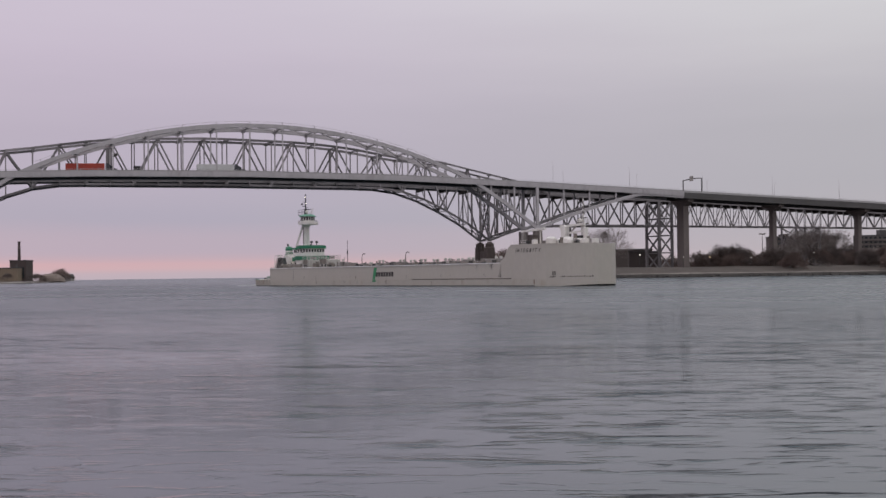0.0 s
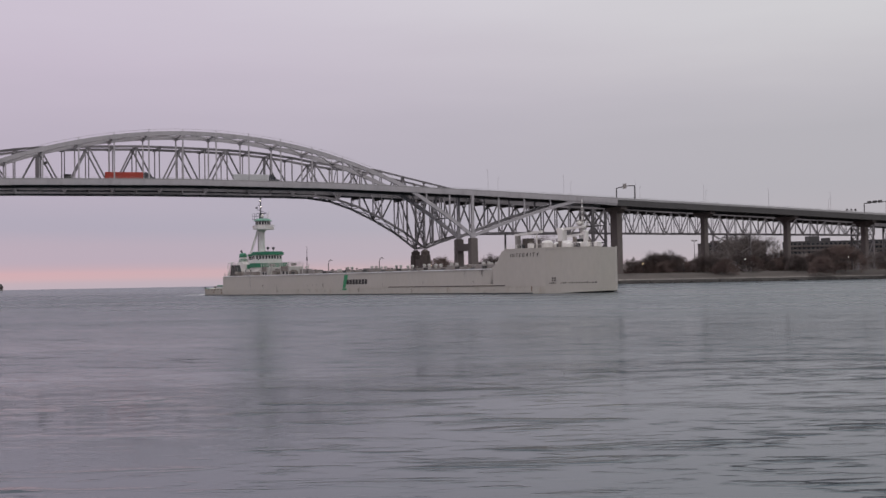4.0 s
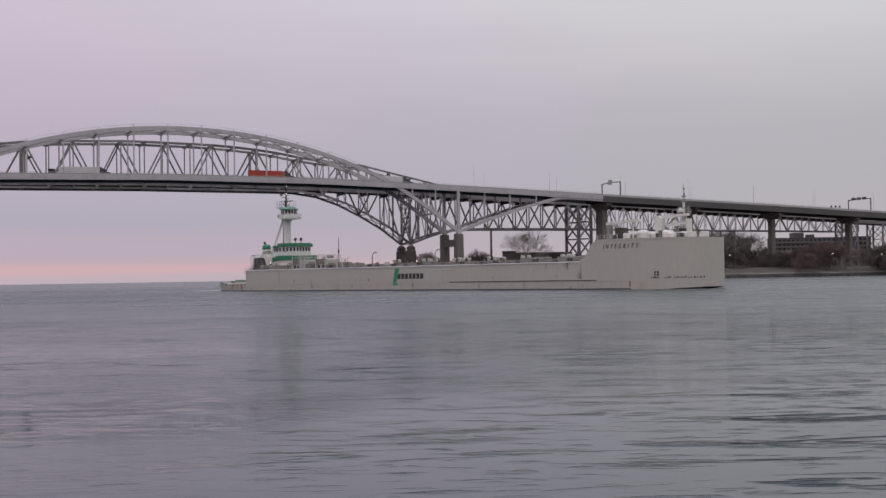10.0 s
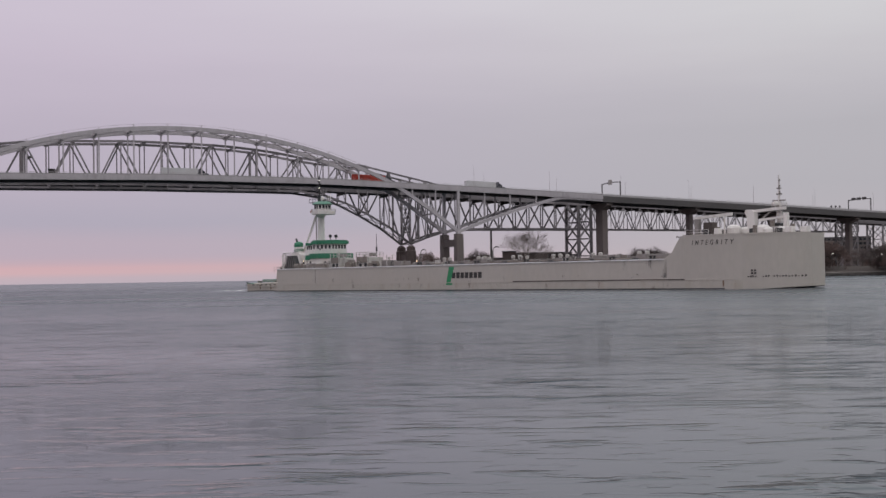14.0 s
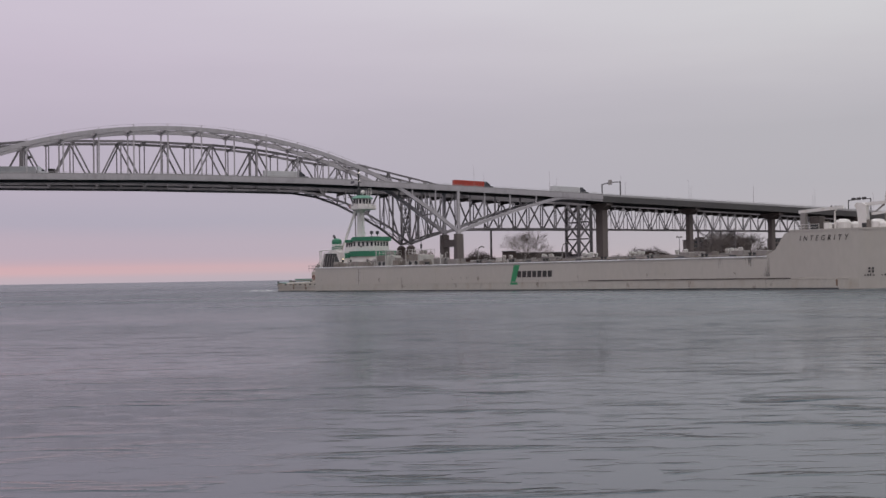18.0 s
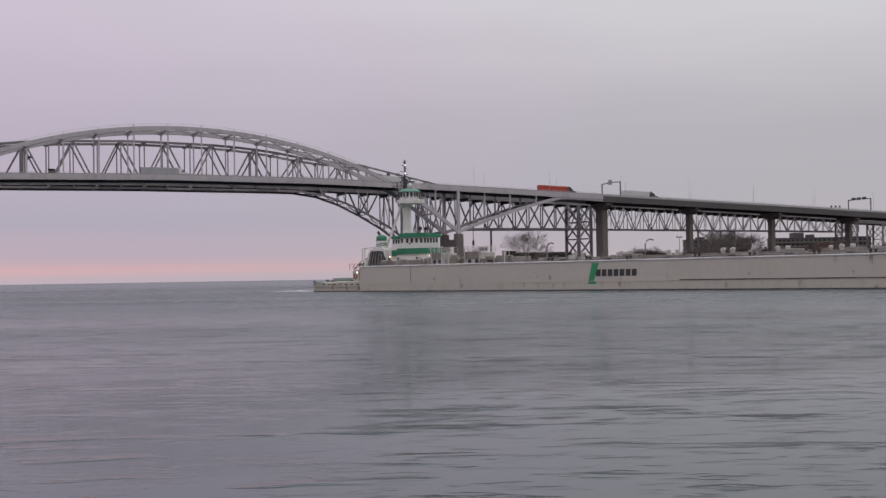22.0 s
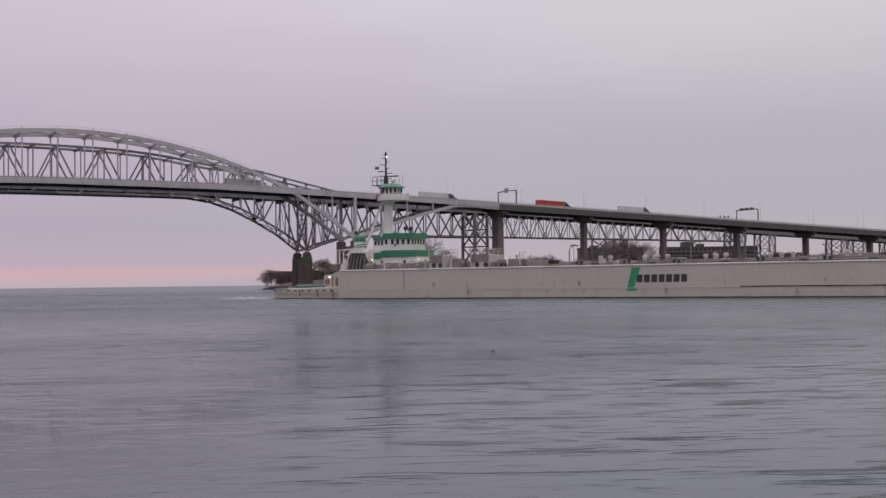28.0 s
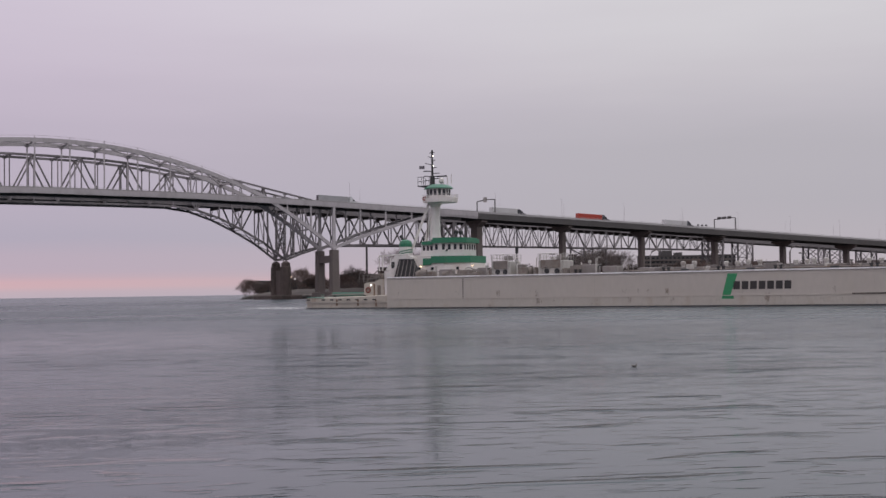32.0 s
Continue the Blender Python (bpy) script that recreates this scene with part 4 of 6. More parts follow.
lamp = thing("lamp_post", on_arch(149, -0.45), "tall slim grey lamp post on the bridge parapet", "lamp post", "bridge lamp posts")
part("pole", lathe([(0.08, 1.0), (0.05, 10.6)], n=8), ARCH_STEEL, lamp)
part("arm", tube([(0, 0, 10.5), (0, 0.3, 10.9), (0, 0.8, 11.0)], 0.05), ARCH_STEEL, lamp)
part("lamp_head", box(-0.1, 0.1, 0.7, 1.2, 10.95, 11.05, 0.02), PALEWALL, lamp)
for i in range(1, 13):
    copy_thing(lamp, on_arch(149 + 42 * i, -0.45))
for i in range(0, 13):
    copy_thing(lamp, on_arch(163 + 42 * i, FAR + 0.45) @ pose(0, 0, -1.5, 0, 0, 180))


def gantry(s, signs):
    g = thing("sign_gantry", on_arch(s, 0), "steel sign gantry spanning the bridge road", "sign gantry", "sign gantries")
    for w in (-0.45, FAR + 0.45):
        part("leg", beam((0, w, 1.0), (0, w, 8.0), 0.42), GIRDER, g)
    part("crossbeam", tube([(0, -0.45, 7.8), (0, FAR / 2, 8.3), (0, FAR + 0.45, 7.8)], 0.45), GIRDER, g)
    for w, wide, high, mat in signs:
        part("sign_board", box(-0.35, -0.25, w - wide / 2, w + wide / 2, 8.3 - high / 2, 8.3 + high / 2, 0.02), mat, g)


gantry(232.5, ((9.0, 3.6, 2.6, PALEWALL),))
gantry(399, ((4.5, 3.4, 1.5, GIRDER), (8.9, 3.4, 1.5, GIRDER), (13.2, 3.4, 1.5, GIRDER)))
g = thing("lane_signal", on_arch(379, 6), "row of three small lane signals on posts", "signal")
for k in (-3, 0, 3):
    part("signal_box", box(k - 0.55, k + 0.55, -0.2, 0.2, 2.3, 3.1, 0.05), GIRDER, g)
    part("post", beam((k, 0, 0), (k, 0, 2.3), 0.15), GIRDER, g)
part("rail", beam((-4.2, 0, 2.2), (4.2, 0, 2.2), 0.16), GIRDER, g)
g = thing("equipment_cabinet", on_arch(-48, FAR - 0.8), "dark equipment cabinet on the bridge deck", "cabinet")
part("body", box(-1.5, 1.5, -0.8, 0.8, 0, 4.0, 0.25), GIRDER, g)
part("roof", box(-1.6, 1.6, -0.9, 0.9, 4.0, 4.2, 0.05), GIRDER, g)
g = thing("maintenance_cradle", BRIDGE @ pose(-55.9, 38.9, old_road(-54) + 12.0) @ pose(0, 0, 0, 0, -25, 0), "dark maintenance cradle hung on the old truss", "cradle")
part("basket", box(-0.9, 0.9, -0.4, 0.4, -1.2, 0, 0.05), GIRDER, g)
part("strap", beam((0, 0, 0), (1.4, 0, 5.0), 0.12), GIRDER, g)


# ---- barge and tug ----
HULL = material("hull_paint", (0.448, 0.41, 0.367), 0.5, vary=0.05, scale=0.35, stain=(0.44, 0.395, 0.33), stain_amount=0.45, streak=2.5)
DARK = material("dark_paint", (0.03, 0.03, 0.032), 0.6, vary=0.2, scale=3)
GREEN = material("green_paint", (0.024, 0.17, 0.092), 0.45, vary=0.12, scale=1.5, stain=(0.05, 0.12, 0.07), stain_amount=0.4, streak=3)
FADED = material("faded_green_paint", (0.10, 0.24, 0.175), 0.5, vary=0.12, scale=1.5, stain=(0.16, 0.22, 0.19), stain_amount=0.5, streak=2)
barge = thing("barge", pose(0, 0, 0), "long cream-white steel cement barge with raised bow", "barge")
DECK_Z, FORE_Z, LEN, HALF = 5.05, 8.95, 136.8, 10.65


def half_beam(u):
    if u < 119:
        return HALF
    k = (u - 119) / (LEN - 119)
    return 2.0 + (HALF - 2.0) * (1 - min(1.0, k) ** 2.5) ** 0.8


def hull_outline(u0, u1, notch=False):
    us = [u for u in [0, 30, 60, 90, 110, 117, 119, 122, 125, 128, 131, 133, 134.3, 135.3, 136, 136.5, LEN] if u0 < u < u1]
    us = [u0, *us, u1]
    right = [(u, -half_beam(u)) for u in us]
    left = [(u, half_beam(u)) for u in reversed(us)]
    inner = [(u0, 6.3), (20, 6.3), (26, 2.0), (26, -2.0), (20, -6.3), (u0, -6.3)] if notch else []
    return right + left + inner


def keel_z(u):
    """The forefoot rises out of the water towards the stem."""
    return -3.0 if u < 123 else -0.55 + 0.75 * ((u - 123) / (LEN - 123)) ** 1.2


bm = prism(hull_outline(0, LEN, True), -3, DECK_Z)
for v in bm.verts:
    if v.co.z < 0:
        v.co.z = keel_z(v.co.x)
part("hull", bm, HULL, barge)
part("forecastle", prism(hull_outline(117, LEN - 0.02), DECK_Z, lambda x, y: FORE_Z + 0.2 * (x - 117) / 23), HULL, barge)
part("forecastle_break", side_prism([(112.6, DECK_Z), (117.0, DECK_Z), (117.0, FORE_Z), (116.2, FORE_Z - 0.3), (114.6, DECK_Z + 1.2)], -HALF, HALF), HULL, barge)
tug = thing("tugboat", pose(0, 0, 0), "white and green tugboat set in the barge's stern notch", "tugboat")
WHITE = material("white_paint", (0.66, 0.63, 0.605), 0.5, vary=0.06, scale=1.0, stain=(0.42, 0.33, 0.25), stain_amount=0.4, streak=4)
LOWER = material("lower_hull_paint", (0.435, 0.402, 0.355), 0.55, vary=0.08, scale=0.8, stain=(0.30, 0.22, 0.15), stain_amount=0.45, streak=2)
RUST = material("rusty_steel", (0.20, 0.13, 0.09), 0.85, vary=0.3, scale=1.5, stain=(0.10, 0.06, 0.04), stain_amount=0.7)
DECKGREY = material("deck_grey", (0.17, 0.155, 0.148), 0.8, vary=0.15, scale=0.8, stain=(0.14, 0.10, 0.08), stain_amount=0.5)
BOXGREY = material("machine_grey", (0.235, 0.215, 0.205), 0.7, vary=0.12, scale=1.0, stain=(0.16, 0.12, 0.10), stain_amount=0.5, streak=3)
LOGO_GREEN = material("logo_green", (0.03, 0.24, 0.10), 0.5, vary=0.08, scale=0.8)
LETTER = material("letter_black", (0.035, 0.03, 0.03), 0.6, vary=0.2, scale=2)
SIGNAL = glow("signal_lamp", (1.0, 0.9, 0.75), 5.0)
DECKLAMP = glow("deck_lamp", (1.0, 0.70, 0.36), 4.5)
GUNWALE = material("gunwale_paint", (0.84, 0.83, 0.82), 0.4, vary=0.08, scale=0.25, stain=(0.40, 0.35, 0.31), stain_amount=0.75)
GRIME = material("strake_grime", (0.06, 0.047, 0.04), 0.85, vary=0.35, scale=0.6, stain=(0.22, 0.17, 0.13), stain_amount=0.75)
HOUSEGREY = material("worn_white_paint", (0.44, 0.42, 0.395), 0.6, vary=0.12, scale=1.2, stain=(0.22, 0.16, 0.12), stain_amount=0.6, streak=4)
RUSTYGREY = material("rusty_gear", (0.20, 0.175, 0.155), 0.8, vary=0.3, scale=1.5, stain=(0.12, 0.075, 0.05), stain_amount=0.8, streak=2)
ORANGE = material("lifebuoy_orange", (0.24, 0.075, 0.055), 0.6, vary=0.1, scale=4)
DARKGLASS = material("wheelhouse_glass", (0.02, 0.024, 0.028), 0.12, vary=0.3, scale=1)


def veil(name, colour, amount, scale, lo=0.42, hi=0.7, tall=0.3):
    """A thin film of dirt that lets the paint show through its gaps and fades out raggedly."""
    m = bpy.data.materials.new(name)
    m.use_nodes = True
    t = m.node_tree
    b = t.nodes["Principled BSDF"]
    b.inputs["Base Color"].default_value, b.inputs["Roughness"].default_value = (*colour, 1), 0.85
    co, mp, n, mr = (t.nodes.new(k) for k in ("ShaderNodeTexCoord", "ShaderNodeMapping", "ShaderNodeTexNoise", "ShaderNodeMapRange"))
    mp.inputs["Scale"].default_value = (1, 1, tall)
    n.inputs["Scale"].default_value, n.inputs["Detail"].default_value, n.inputs["Roughness"].default_value = scale, 6, 0.65
    mr.inputs["From Min"].default_value, mr.inputs["From Max"].default_value, mr.inputs["To Max"].default_value = lo, hi, amount
    t.links.new(co.outputs["Object"], mp.inputs[0])
    t.links.new(mp.outputs[0], n.inputs["Vector"])
    t.links.new(n.outputs["Fac"], mr.inputs["Value"])
    t.links.new(mr.outputs[0], b.inputs["Alpha"])
    return m


CEMENT = veil("cement_dust", (0.22, 0.20, 0.19), 0.7, 0.5, 0.53, 0.76, 0.25)
RUSTVEIL = veil("rust_wash", (0.20, 0.12, 0.07), 0.7, 0.9, 0.60, 0.76, 0.35)


def skin(u0, u1, z0, z1, out, side=-1, step=4.0):
    """A strip that follows the barge's side from u0 to u1, standing out from it."""
    us = sorted({*span(u0, u1, step), *[u for u in (119, 122, 125, 128, 131, 133, 134.3, 135.3, 136, 136.5) if u0 < u < u1]})
    bm = bmesh.new()
    rings = []
    for u in us:
        h = half_beam(u)
        low = z0(u) if callable(z0) else z0
        rings.append([bm.verts.new((u, side * y, z)) for y, z in ((h - 0.1, low), (h + out, low), (h + out, z1), (h - 0.1, z1))])
    for A, B in zip(rings, rings[1:]):
        for i in range(4):
            bm.faces.new((A[i], A[(i + 1) % 4], B[(i + 1) % 4], B[i]))
    bm.faces.new(rings[0][::-1])
    bm.faces.new(rings[-1])
    return bm


for side in (-1, 1):
    part("lower_strake", skin(0.3, 128.0, lambda u: keel_z(u) + 0.02, 1.40, 0.025, side), LOWER, barge, "stained lower hull band")
    part("rubbing_strake", skin(0.3, 126.5, 1.40, 1.50, 0.07, side), HULL, barge)
    part("waterline_band", skin(0.3, 125.0, -0.7, 0.02, 0.07, side), DARK, barge, "dark wet waterline band")
    part("gunwale", skin(0.2, 113, DECK_Z, DECK_Z + 0.2, 0.14, side), GUNWALE, barge)
    part("forecastle_rim", skin(117, 136.7, FORE_Z + 0.02, FORE_Z + 0.3, 0.05, side), HULL, barge)
# rust along the strake and weld seams
for a, b in ((77, 100), (100, 117.2), (118.5, 127)):
    part("rust_streak", skin(a, b, 1.46, 1.64, 0.085), RUSTVEIL if a > 118 else GRIME, barge, "rust along the rubbing strake")
for u in (16.2, 38, 59, 80, 101, 117.3):
    part("weld_seam", skin(u, u + 0.10, 1.6, DECK_Z if u < 115 else FORE_Z, 0.012), LOWER, barge)
for u, z0, z1 in ((124.6, 0.3, 1.3),):
    part("rust_streak", skin(u, u + 0.28, z0, z1, 0.04), RUST, barge)
part("cement_run", skin(104, 113.5, 1.9, DECK_Z - 0.03, 0.012), CEMENT, barge, "grey cement runs on the hull side")
part("cement_run", skin(106, 112.5, 2.6, DECK_Z - 0.03, 0.02), CEMENT, barge)
for a, b in ((2, 40), (40, 78), (78, 115)):
    part("rust_run", skin(a, b, 1.58, 2.7, 0.014), RUSTVEIL, barge)
    part("rust_run", skin(a, b, 0.0, 1.38, 0.034), RUSTVEIL, barge)
for u in (28.5, 31, 79, 82.5):
    part("dented_plate", skin(u, u + 1.6, 0.6, 1.1, 0.078), RUSTVEIL, barge)
# draft marks: small bars in an upright row aft and a lying row forward
for i in range(13):
    part("draft_mark", skin(14.6, 14.85, 0.35 + i * 0.35, 0.52 + i * 0.35, 0.02), LETTER, barge)
for i in range(21):
    u = 128.7 + i * 0.37
    if i not in (4, 5, 9):
        part("draft_mark", skin(u, u + 0.15 + 0.05 * (i % 2), 1.8, 1.98 + 0.08 * (i % 3), 0.02), LETTER, barge)
# bow thruster mark
for k in range(4):
    a = math.pi / 4 + k * math.pi / 2
    cx, cz = 129.6 + 0.33 * math.cos(a), 2.7 + 0.33 * math.sin(a)
    part("thruster_mark", skin(cx - 0.12, cx + 0.12, cz - 0.15, cz + 0.15, 0.02, step=9), LETTER, barge)
# company mark: a slanting green flag and a row of plain dark blocks
bm = side_prism([(58.2, 0.95), (60.1, 0.95), (60.0, 1.5), (59.55, 1.5), (60.7, 4.72), (59.2, 4.72)], -HALF - 0.03, -HALF + 0.05)
part("company_mark", bm, LOGO_GREEN, barge, "slanting green mark on the hull")
for i in range(7):
    u = 60.0 + i * 1.25
    part("company_mark", side_prism([(u, 2.35), (u + 0.98, 2.35), (u + 1.04, 3.55), (u + 0.06, 3.55)], -HALF - 0.03, -HALF + 0.05), LETTER, barge, "dark block of the company mark")
# ship's name
txt = bpy.data.curves.new("name", "FONT")
txt.body, txt.size, txt.shear, txt.space_character, txt.extrude, txt.align_x = "INTEGRITY", 1.2, 0.28, 1.95, 0.02, "LEFT"
ob = new("ship_name_tmp", txt)
bpy.context.view_layer.update()
me = bpy.data.meshes.new_from_object(ob.evaluated_get(bpy.context.evaluated_depsgraph_get()))
bpy.data.objects.remove(ob)
long = max(v.co.x for v in me.vertices)
me.transform(Matrix.Diagonal((7.85 / long, 1, 1, 1)))
me.transform(Matrix.Rotation(radians(90), 4, "X"))
for v in me.vertices:
    u = 118.8 + v.co.x
    v.co.x, v.co.y, v.co.z = u, v.co.y - half_beam(u) - 0.02, v.co.z + 7.45
me.materials.clear()
me.materials.append(LETTER)
link_mesh("ship_name", me, LETTER, barge, "dark slanted letters INTEGRITY")


def rail(parent, pts, z, high=1.0, gap=2.4, mat=None):
    """Guard rail with posts and two bars along a plan line."""
    mat = mat or WHITE
    bars = bmesh.new()
    for (x0, y0), (x1, y1) in zip(pts, pts[1:]):
        for k in (0.5, 1.0):
            add_beam(bars, (x0, y0, z + high * k), (x1, y1, z + high * k), 0.05)
        n = max(1, round(math.hypot(x1 - x0, y1 - y0) / gap))
        for i in range(n + 1):
            x, y = x0 + (x1 - x0) * i / n, y0 + (y1 - y0) * i / n
            add_beam(bars, (x, y, z), (x, y, z + high), 0.06)
    part("guard_rail", bars, mat, parent)


def twin_vents(u, v):
    for k in (-0.9, 0.9):
        part("vent_post", lathe([(0.3, DECK_Z), (0.3, DECK_Z + 1.3), (0.42, DECK_Z + 1.35), (0.42, DECK_Z + 1.75), (0.2, DECK_Z + 1.85)], u + k, v, 10), HOUSEGREY, barge)


part("deck_plating", prism([(26.5, -9.8), (113, -9.8), (113, 9.8), (26.5, 9.8)], DECK_Z + 0.004, DECK_Z + 0.05), DECKGREY, barge)
part("cargo_trunk", box(43, 110, -4.6, 4.6, DECK_Z, DECK_Z + 0.9, 0.1), DECKGREY, barge)
for u, v in ((51, -3), (61.3, -3), (71.2, -3), (82, -3), (92, -3), (103, -3), (56, 4), (67, 4), (78, 4), (98, 4)):
    twin_vents(u, v)
for u0, u1, v, h, mat in ((44, 49, -5.5, 1.5, BOXGREY), (53.5, 57.5, -6, 1.2, DECKGREY), (63.5, 66, -5.4, 1.9, BOXGREY), (73, 77.5, -6.2, 1.3, DECKGREY), (84.5, 88, -5.4, 1.6, BOXGREY),
                          (94.5, 96.3, -6.4, 2.0, BOXGREY), (105, 107.4, -7.0, 2.0, BOXGREY), (109, 111.6, -7.0, 1.9, BOXGREY), (99.5, 101.5, 3, 2.2, BOXGREY), (88.5, 92, 4, 2.4, BOXGREY)):
    part("deck_box", box(u0, u1, v - 1.1, v + 1.1, DECK_Z, DECK_Z + h * 0.62, 0.08), RUSTYGREY if mat is DECKGREY else mat, barge)
pipes = bmesh.new()
for v, z in ((-7.4, 0.4), (-8.0, 0.4), (6.5, 0.6)):
    part("deck_pipe", tube([(42, v, DECK_Z + z), (111, v, DECK_Z + z)], 0.28, sides=8), RUSTYGREY, barge)
    for i in range(15):
        add_beam(pipes, (44 + i * 4.6, v, DECK_Z), (44 + i * 4.6, v, DECK_Z + z), 0.2)
part("pipe_stands", pipes, DECKGREY, barge)
for u in (45.7, 67.4):
    part("davit", tube([(u, -6, DECK_Z), (u, -6, DECK_Z + 2.8), (u + 0.3, -6, DECK_Z + 3.4), (u + 1.0, -6, DECK_Z + 3.7), (u + 1.7, -6, DECK_Z + 3.5)], 0.24, sides=8), DECKGREY, barge, "bent grey davit")
for u in (35, 49.5, 58, 66.5, 80, 90, 101, 110):
    for k in (-0.4, 0.4):
        part("bollard", lathe([(0.2, DECK_Z), (0.2, DECK_Z + 0.6), (0.3, DECK_Z + 0.65), (0.3, DECK_Z + 0.8)], u + k, -9.9, 8), DARK, barge)
rs = random.Random(19)
for i in range(46):
    u, v, h = rs.uniform(41, 112), rs.uniform(-9.2, -5.2), rs.uniform(0.4, 1.3)
    m_ = rs.choice((RUSTYGREY, DECKGREY, DECKGREY, BOXGREY, HOUSEGREY))
    if i % 2:
        part("hatch_gear", box(u, u + rs.uniform(0.4, 1.6), v - 0.35, v + 0.35, DECK_Z, DECK_Z + h, 0.06), m_, barge)
    else:
        part("valve_post", lathe([(0.12, DECK_Z), (0.12, DECK_Z + h), (0.3, DECK_Z + h + 0.05), (0.3, DECK_Z + h + 0.2)], u, v, 8), m_, barge)
for u in (52, 62, 74, 86, 96, 106):
    part("fairlead", box(u, u + 1.3, -10.6, -10.2, DECK_Z + 0.1, DECK_Z + 0.5, 0.08), DARK, barge)
part("signal_pole", lathe([(0.11, DECK_Z), (0.06, DECK_Z + 8.3)], 16.6, 6.9, 6), DARK, barge)
part("signal_flag", box(16.3, 16.9, 6.86, 6.94, DECK_Z + 4.2, DECK_Z + 5.2, 0.02), DARK, barge)


def winch_house(u0, u1, v):
    h = part("machinery_house", box(u0, u1, v - 2.2, v + 2.2, DECK_Z, DECK_Z + 2.4, 0.12), HOUSEGREY, barge, "grey-white machinery house with a railed roof")
    part("side_plate", box(u0 + 0.5, u1 - 0.3, v - 2.32, v - 2.2, DECK_Z + 1.15, DECK_Z + 2.46), RUSTYGREY, h)
    for k in (0.08, 0.92):
        part("corner_post", beam((u0 + (u1 - u0) * k, v - 2.36, DECK_Z), (u0 + (u1 - u0) * k, v - 2.36, DECK_Z + 3.4), 0.13), HOUSEGREY, h)
    for k in (0.35, 0.75):
        u = u0 + (u1 - u0) * k
        bmv = bmesh.new()
        bmesh.ops.create_cone(bmv, cap_ends=True, segments=14, radius1=0.42, radius2=0.42, depth=0.12, matrix=pose(u, v - 2.25, DECK_Z + 0.65, 90))
        part("round_vent", bmv, DARK, h)
    rail(h, [(u0, v - 2.2), (u1, v - 2.2), (u1, v + 2.2), (u0, v + 2.2), (u0, v - 2.2)], DECK_Z + 2.4, 1.1, 1.2, HOUSEGREY)
    part("roof_pipe", tube([(u0 + 0.6, v, DECK_Z + 2.4), (u0 + 0.6, v, DECK_Z + 3.6), (u0 + 1.3, v, DECK_Z + 3.6)], 0.2, sides=8), WHITE, h)
    part("roof_box", box(u1 - 1.8, u1 - 0.6, v - 0.6, v + 0.6, DECK_Z + 2.6, DECK_Z + 3.3, 0.06), BOXGREY, h)


winch_house(19.8, 23.2, -8.0)
winch_house(27.8, 32.2, -7.0)
for u0, u1, v0, v1, h in ((16.3, 18.6, -8.4, -7.2, 1.5), (30.6, 33.0, -9.2, -8.0, 1.1), (23.6, 24.8, -8.2, -6.8, 1.9), (34.5, 37, -7.5, -5, 1.6), (38, 40.5, -7, -4, 1.3), (13, 16, -9.4, -8.2, 1.2), (9.5, 12, -9.2, -8, 1.35), (6.5, 8.5, -9.3, -8.1, 1.0)):
    part("deck_gear", box(u0, u1, v0, v1, DECK_Z, DECK_Z + h, 0.1), BOXGREY if h > 1.25 else RUSTYGREY, barge)
# worn winches, reels, lockers and hoses along the stern wings
rs = random.Random(77)
for i in range(34):
    u, v, h = rs.uniform(4.5, 19) if i < 22 else rs.uniform(17, 34), rs.uniform(-9.9, -7.0), rs.uniform(0.5, 1.45)
    m_ = rs.choice((RUSTYGREY, BOXGREY, DECKGREY, HOUSEGREY, RUSTYGREY))
    if i % 3 == 0:
        r = h * 0.5
        bmw = bmesh.new()
        bmesh.ops.create_cone(bmw, cap_ends=True, segments=12, radius1=r, radius2=r, depth=rs.uniform(0.6, 1.4), matrix=pose(u, v, DECK_Z + r, 0, 90, rs.uniform(-20, 20)))
        part("winch_drum", bmw, m_, barge)
    elif i % 3 == 1:
        part("deck_locker", box(u, u + rs.uniform(0.5, 1.8), v - 0.4, v + 0.4, DECK_Z, DECK_Z + h, 0.07), m_, barge)
    else:
        part("hose_pipe", tube([(u, v, DECK_Z), (u, v, DECK_Z + h), (u + 0.5, v, DECK_Z + h + 0.2), (u + rs.uniform(1, 2.4), v, DECK_Z + h * 0.7)], 0.16, sides=6), m_, barge)
for u, v, h in ((8.3, -8, 2.2), (24.2, -9.6, 2.6), (30.2, -8.6, 2.9), (31.4, -9, 1.9), (35.5, -6, 2.3), (18.8, -9.7, 1.8)):
    part("vent_pipe", lathe([(0.16, DECK_Z), (0.16, DECK_Z + h - 0.5), (0.32, DECK_Z + h - 0.4), (0.3, DECK_Z + h)], u, v, 8), HOUSEGREY, barge)
rs = random.Random(52)
for i in range(22):
    u, v, h = rs.uniform(17, 38), rs.uniform(-8.8, -4.5), rs.uniform(1.2, 3.2)
    if i % 2:
        part("standpipe", tube([(u, v, DECK_Z), (u, v, DECK_Z + h), (u + 0.25, v, DECK_Z + h + 0.25), (u + 0.6, v, DECK_Z + h + 0.1)], 0.17, sides=6), rs.choice((WHITE, HOUSEGREY, DARK)), barge)
    else:
        part("frame_post", beam((u, v, DECK_Z), (u, v, DECK_Z + h), 0.14), rs.choice((WHITE, HOUSEGREY)), barge)
rail(barge, [(5.5, -10.3), (19, -10.3)], DECK_Z, 1.0, 1.6, BOXGREY)
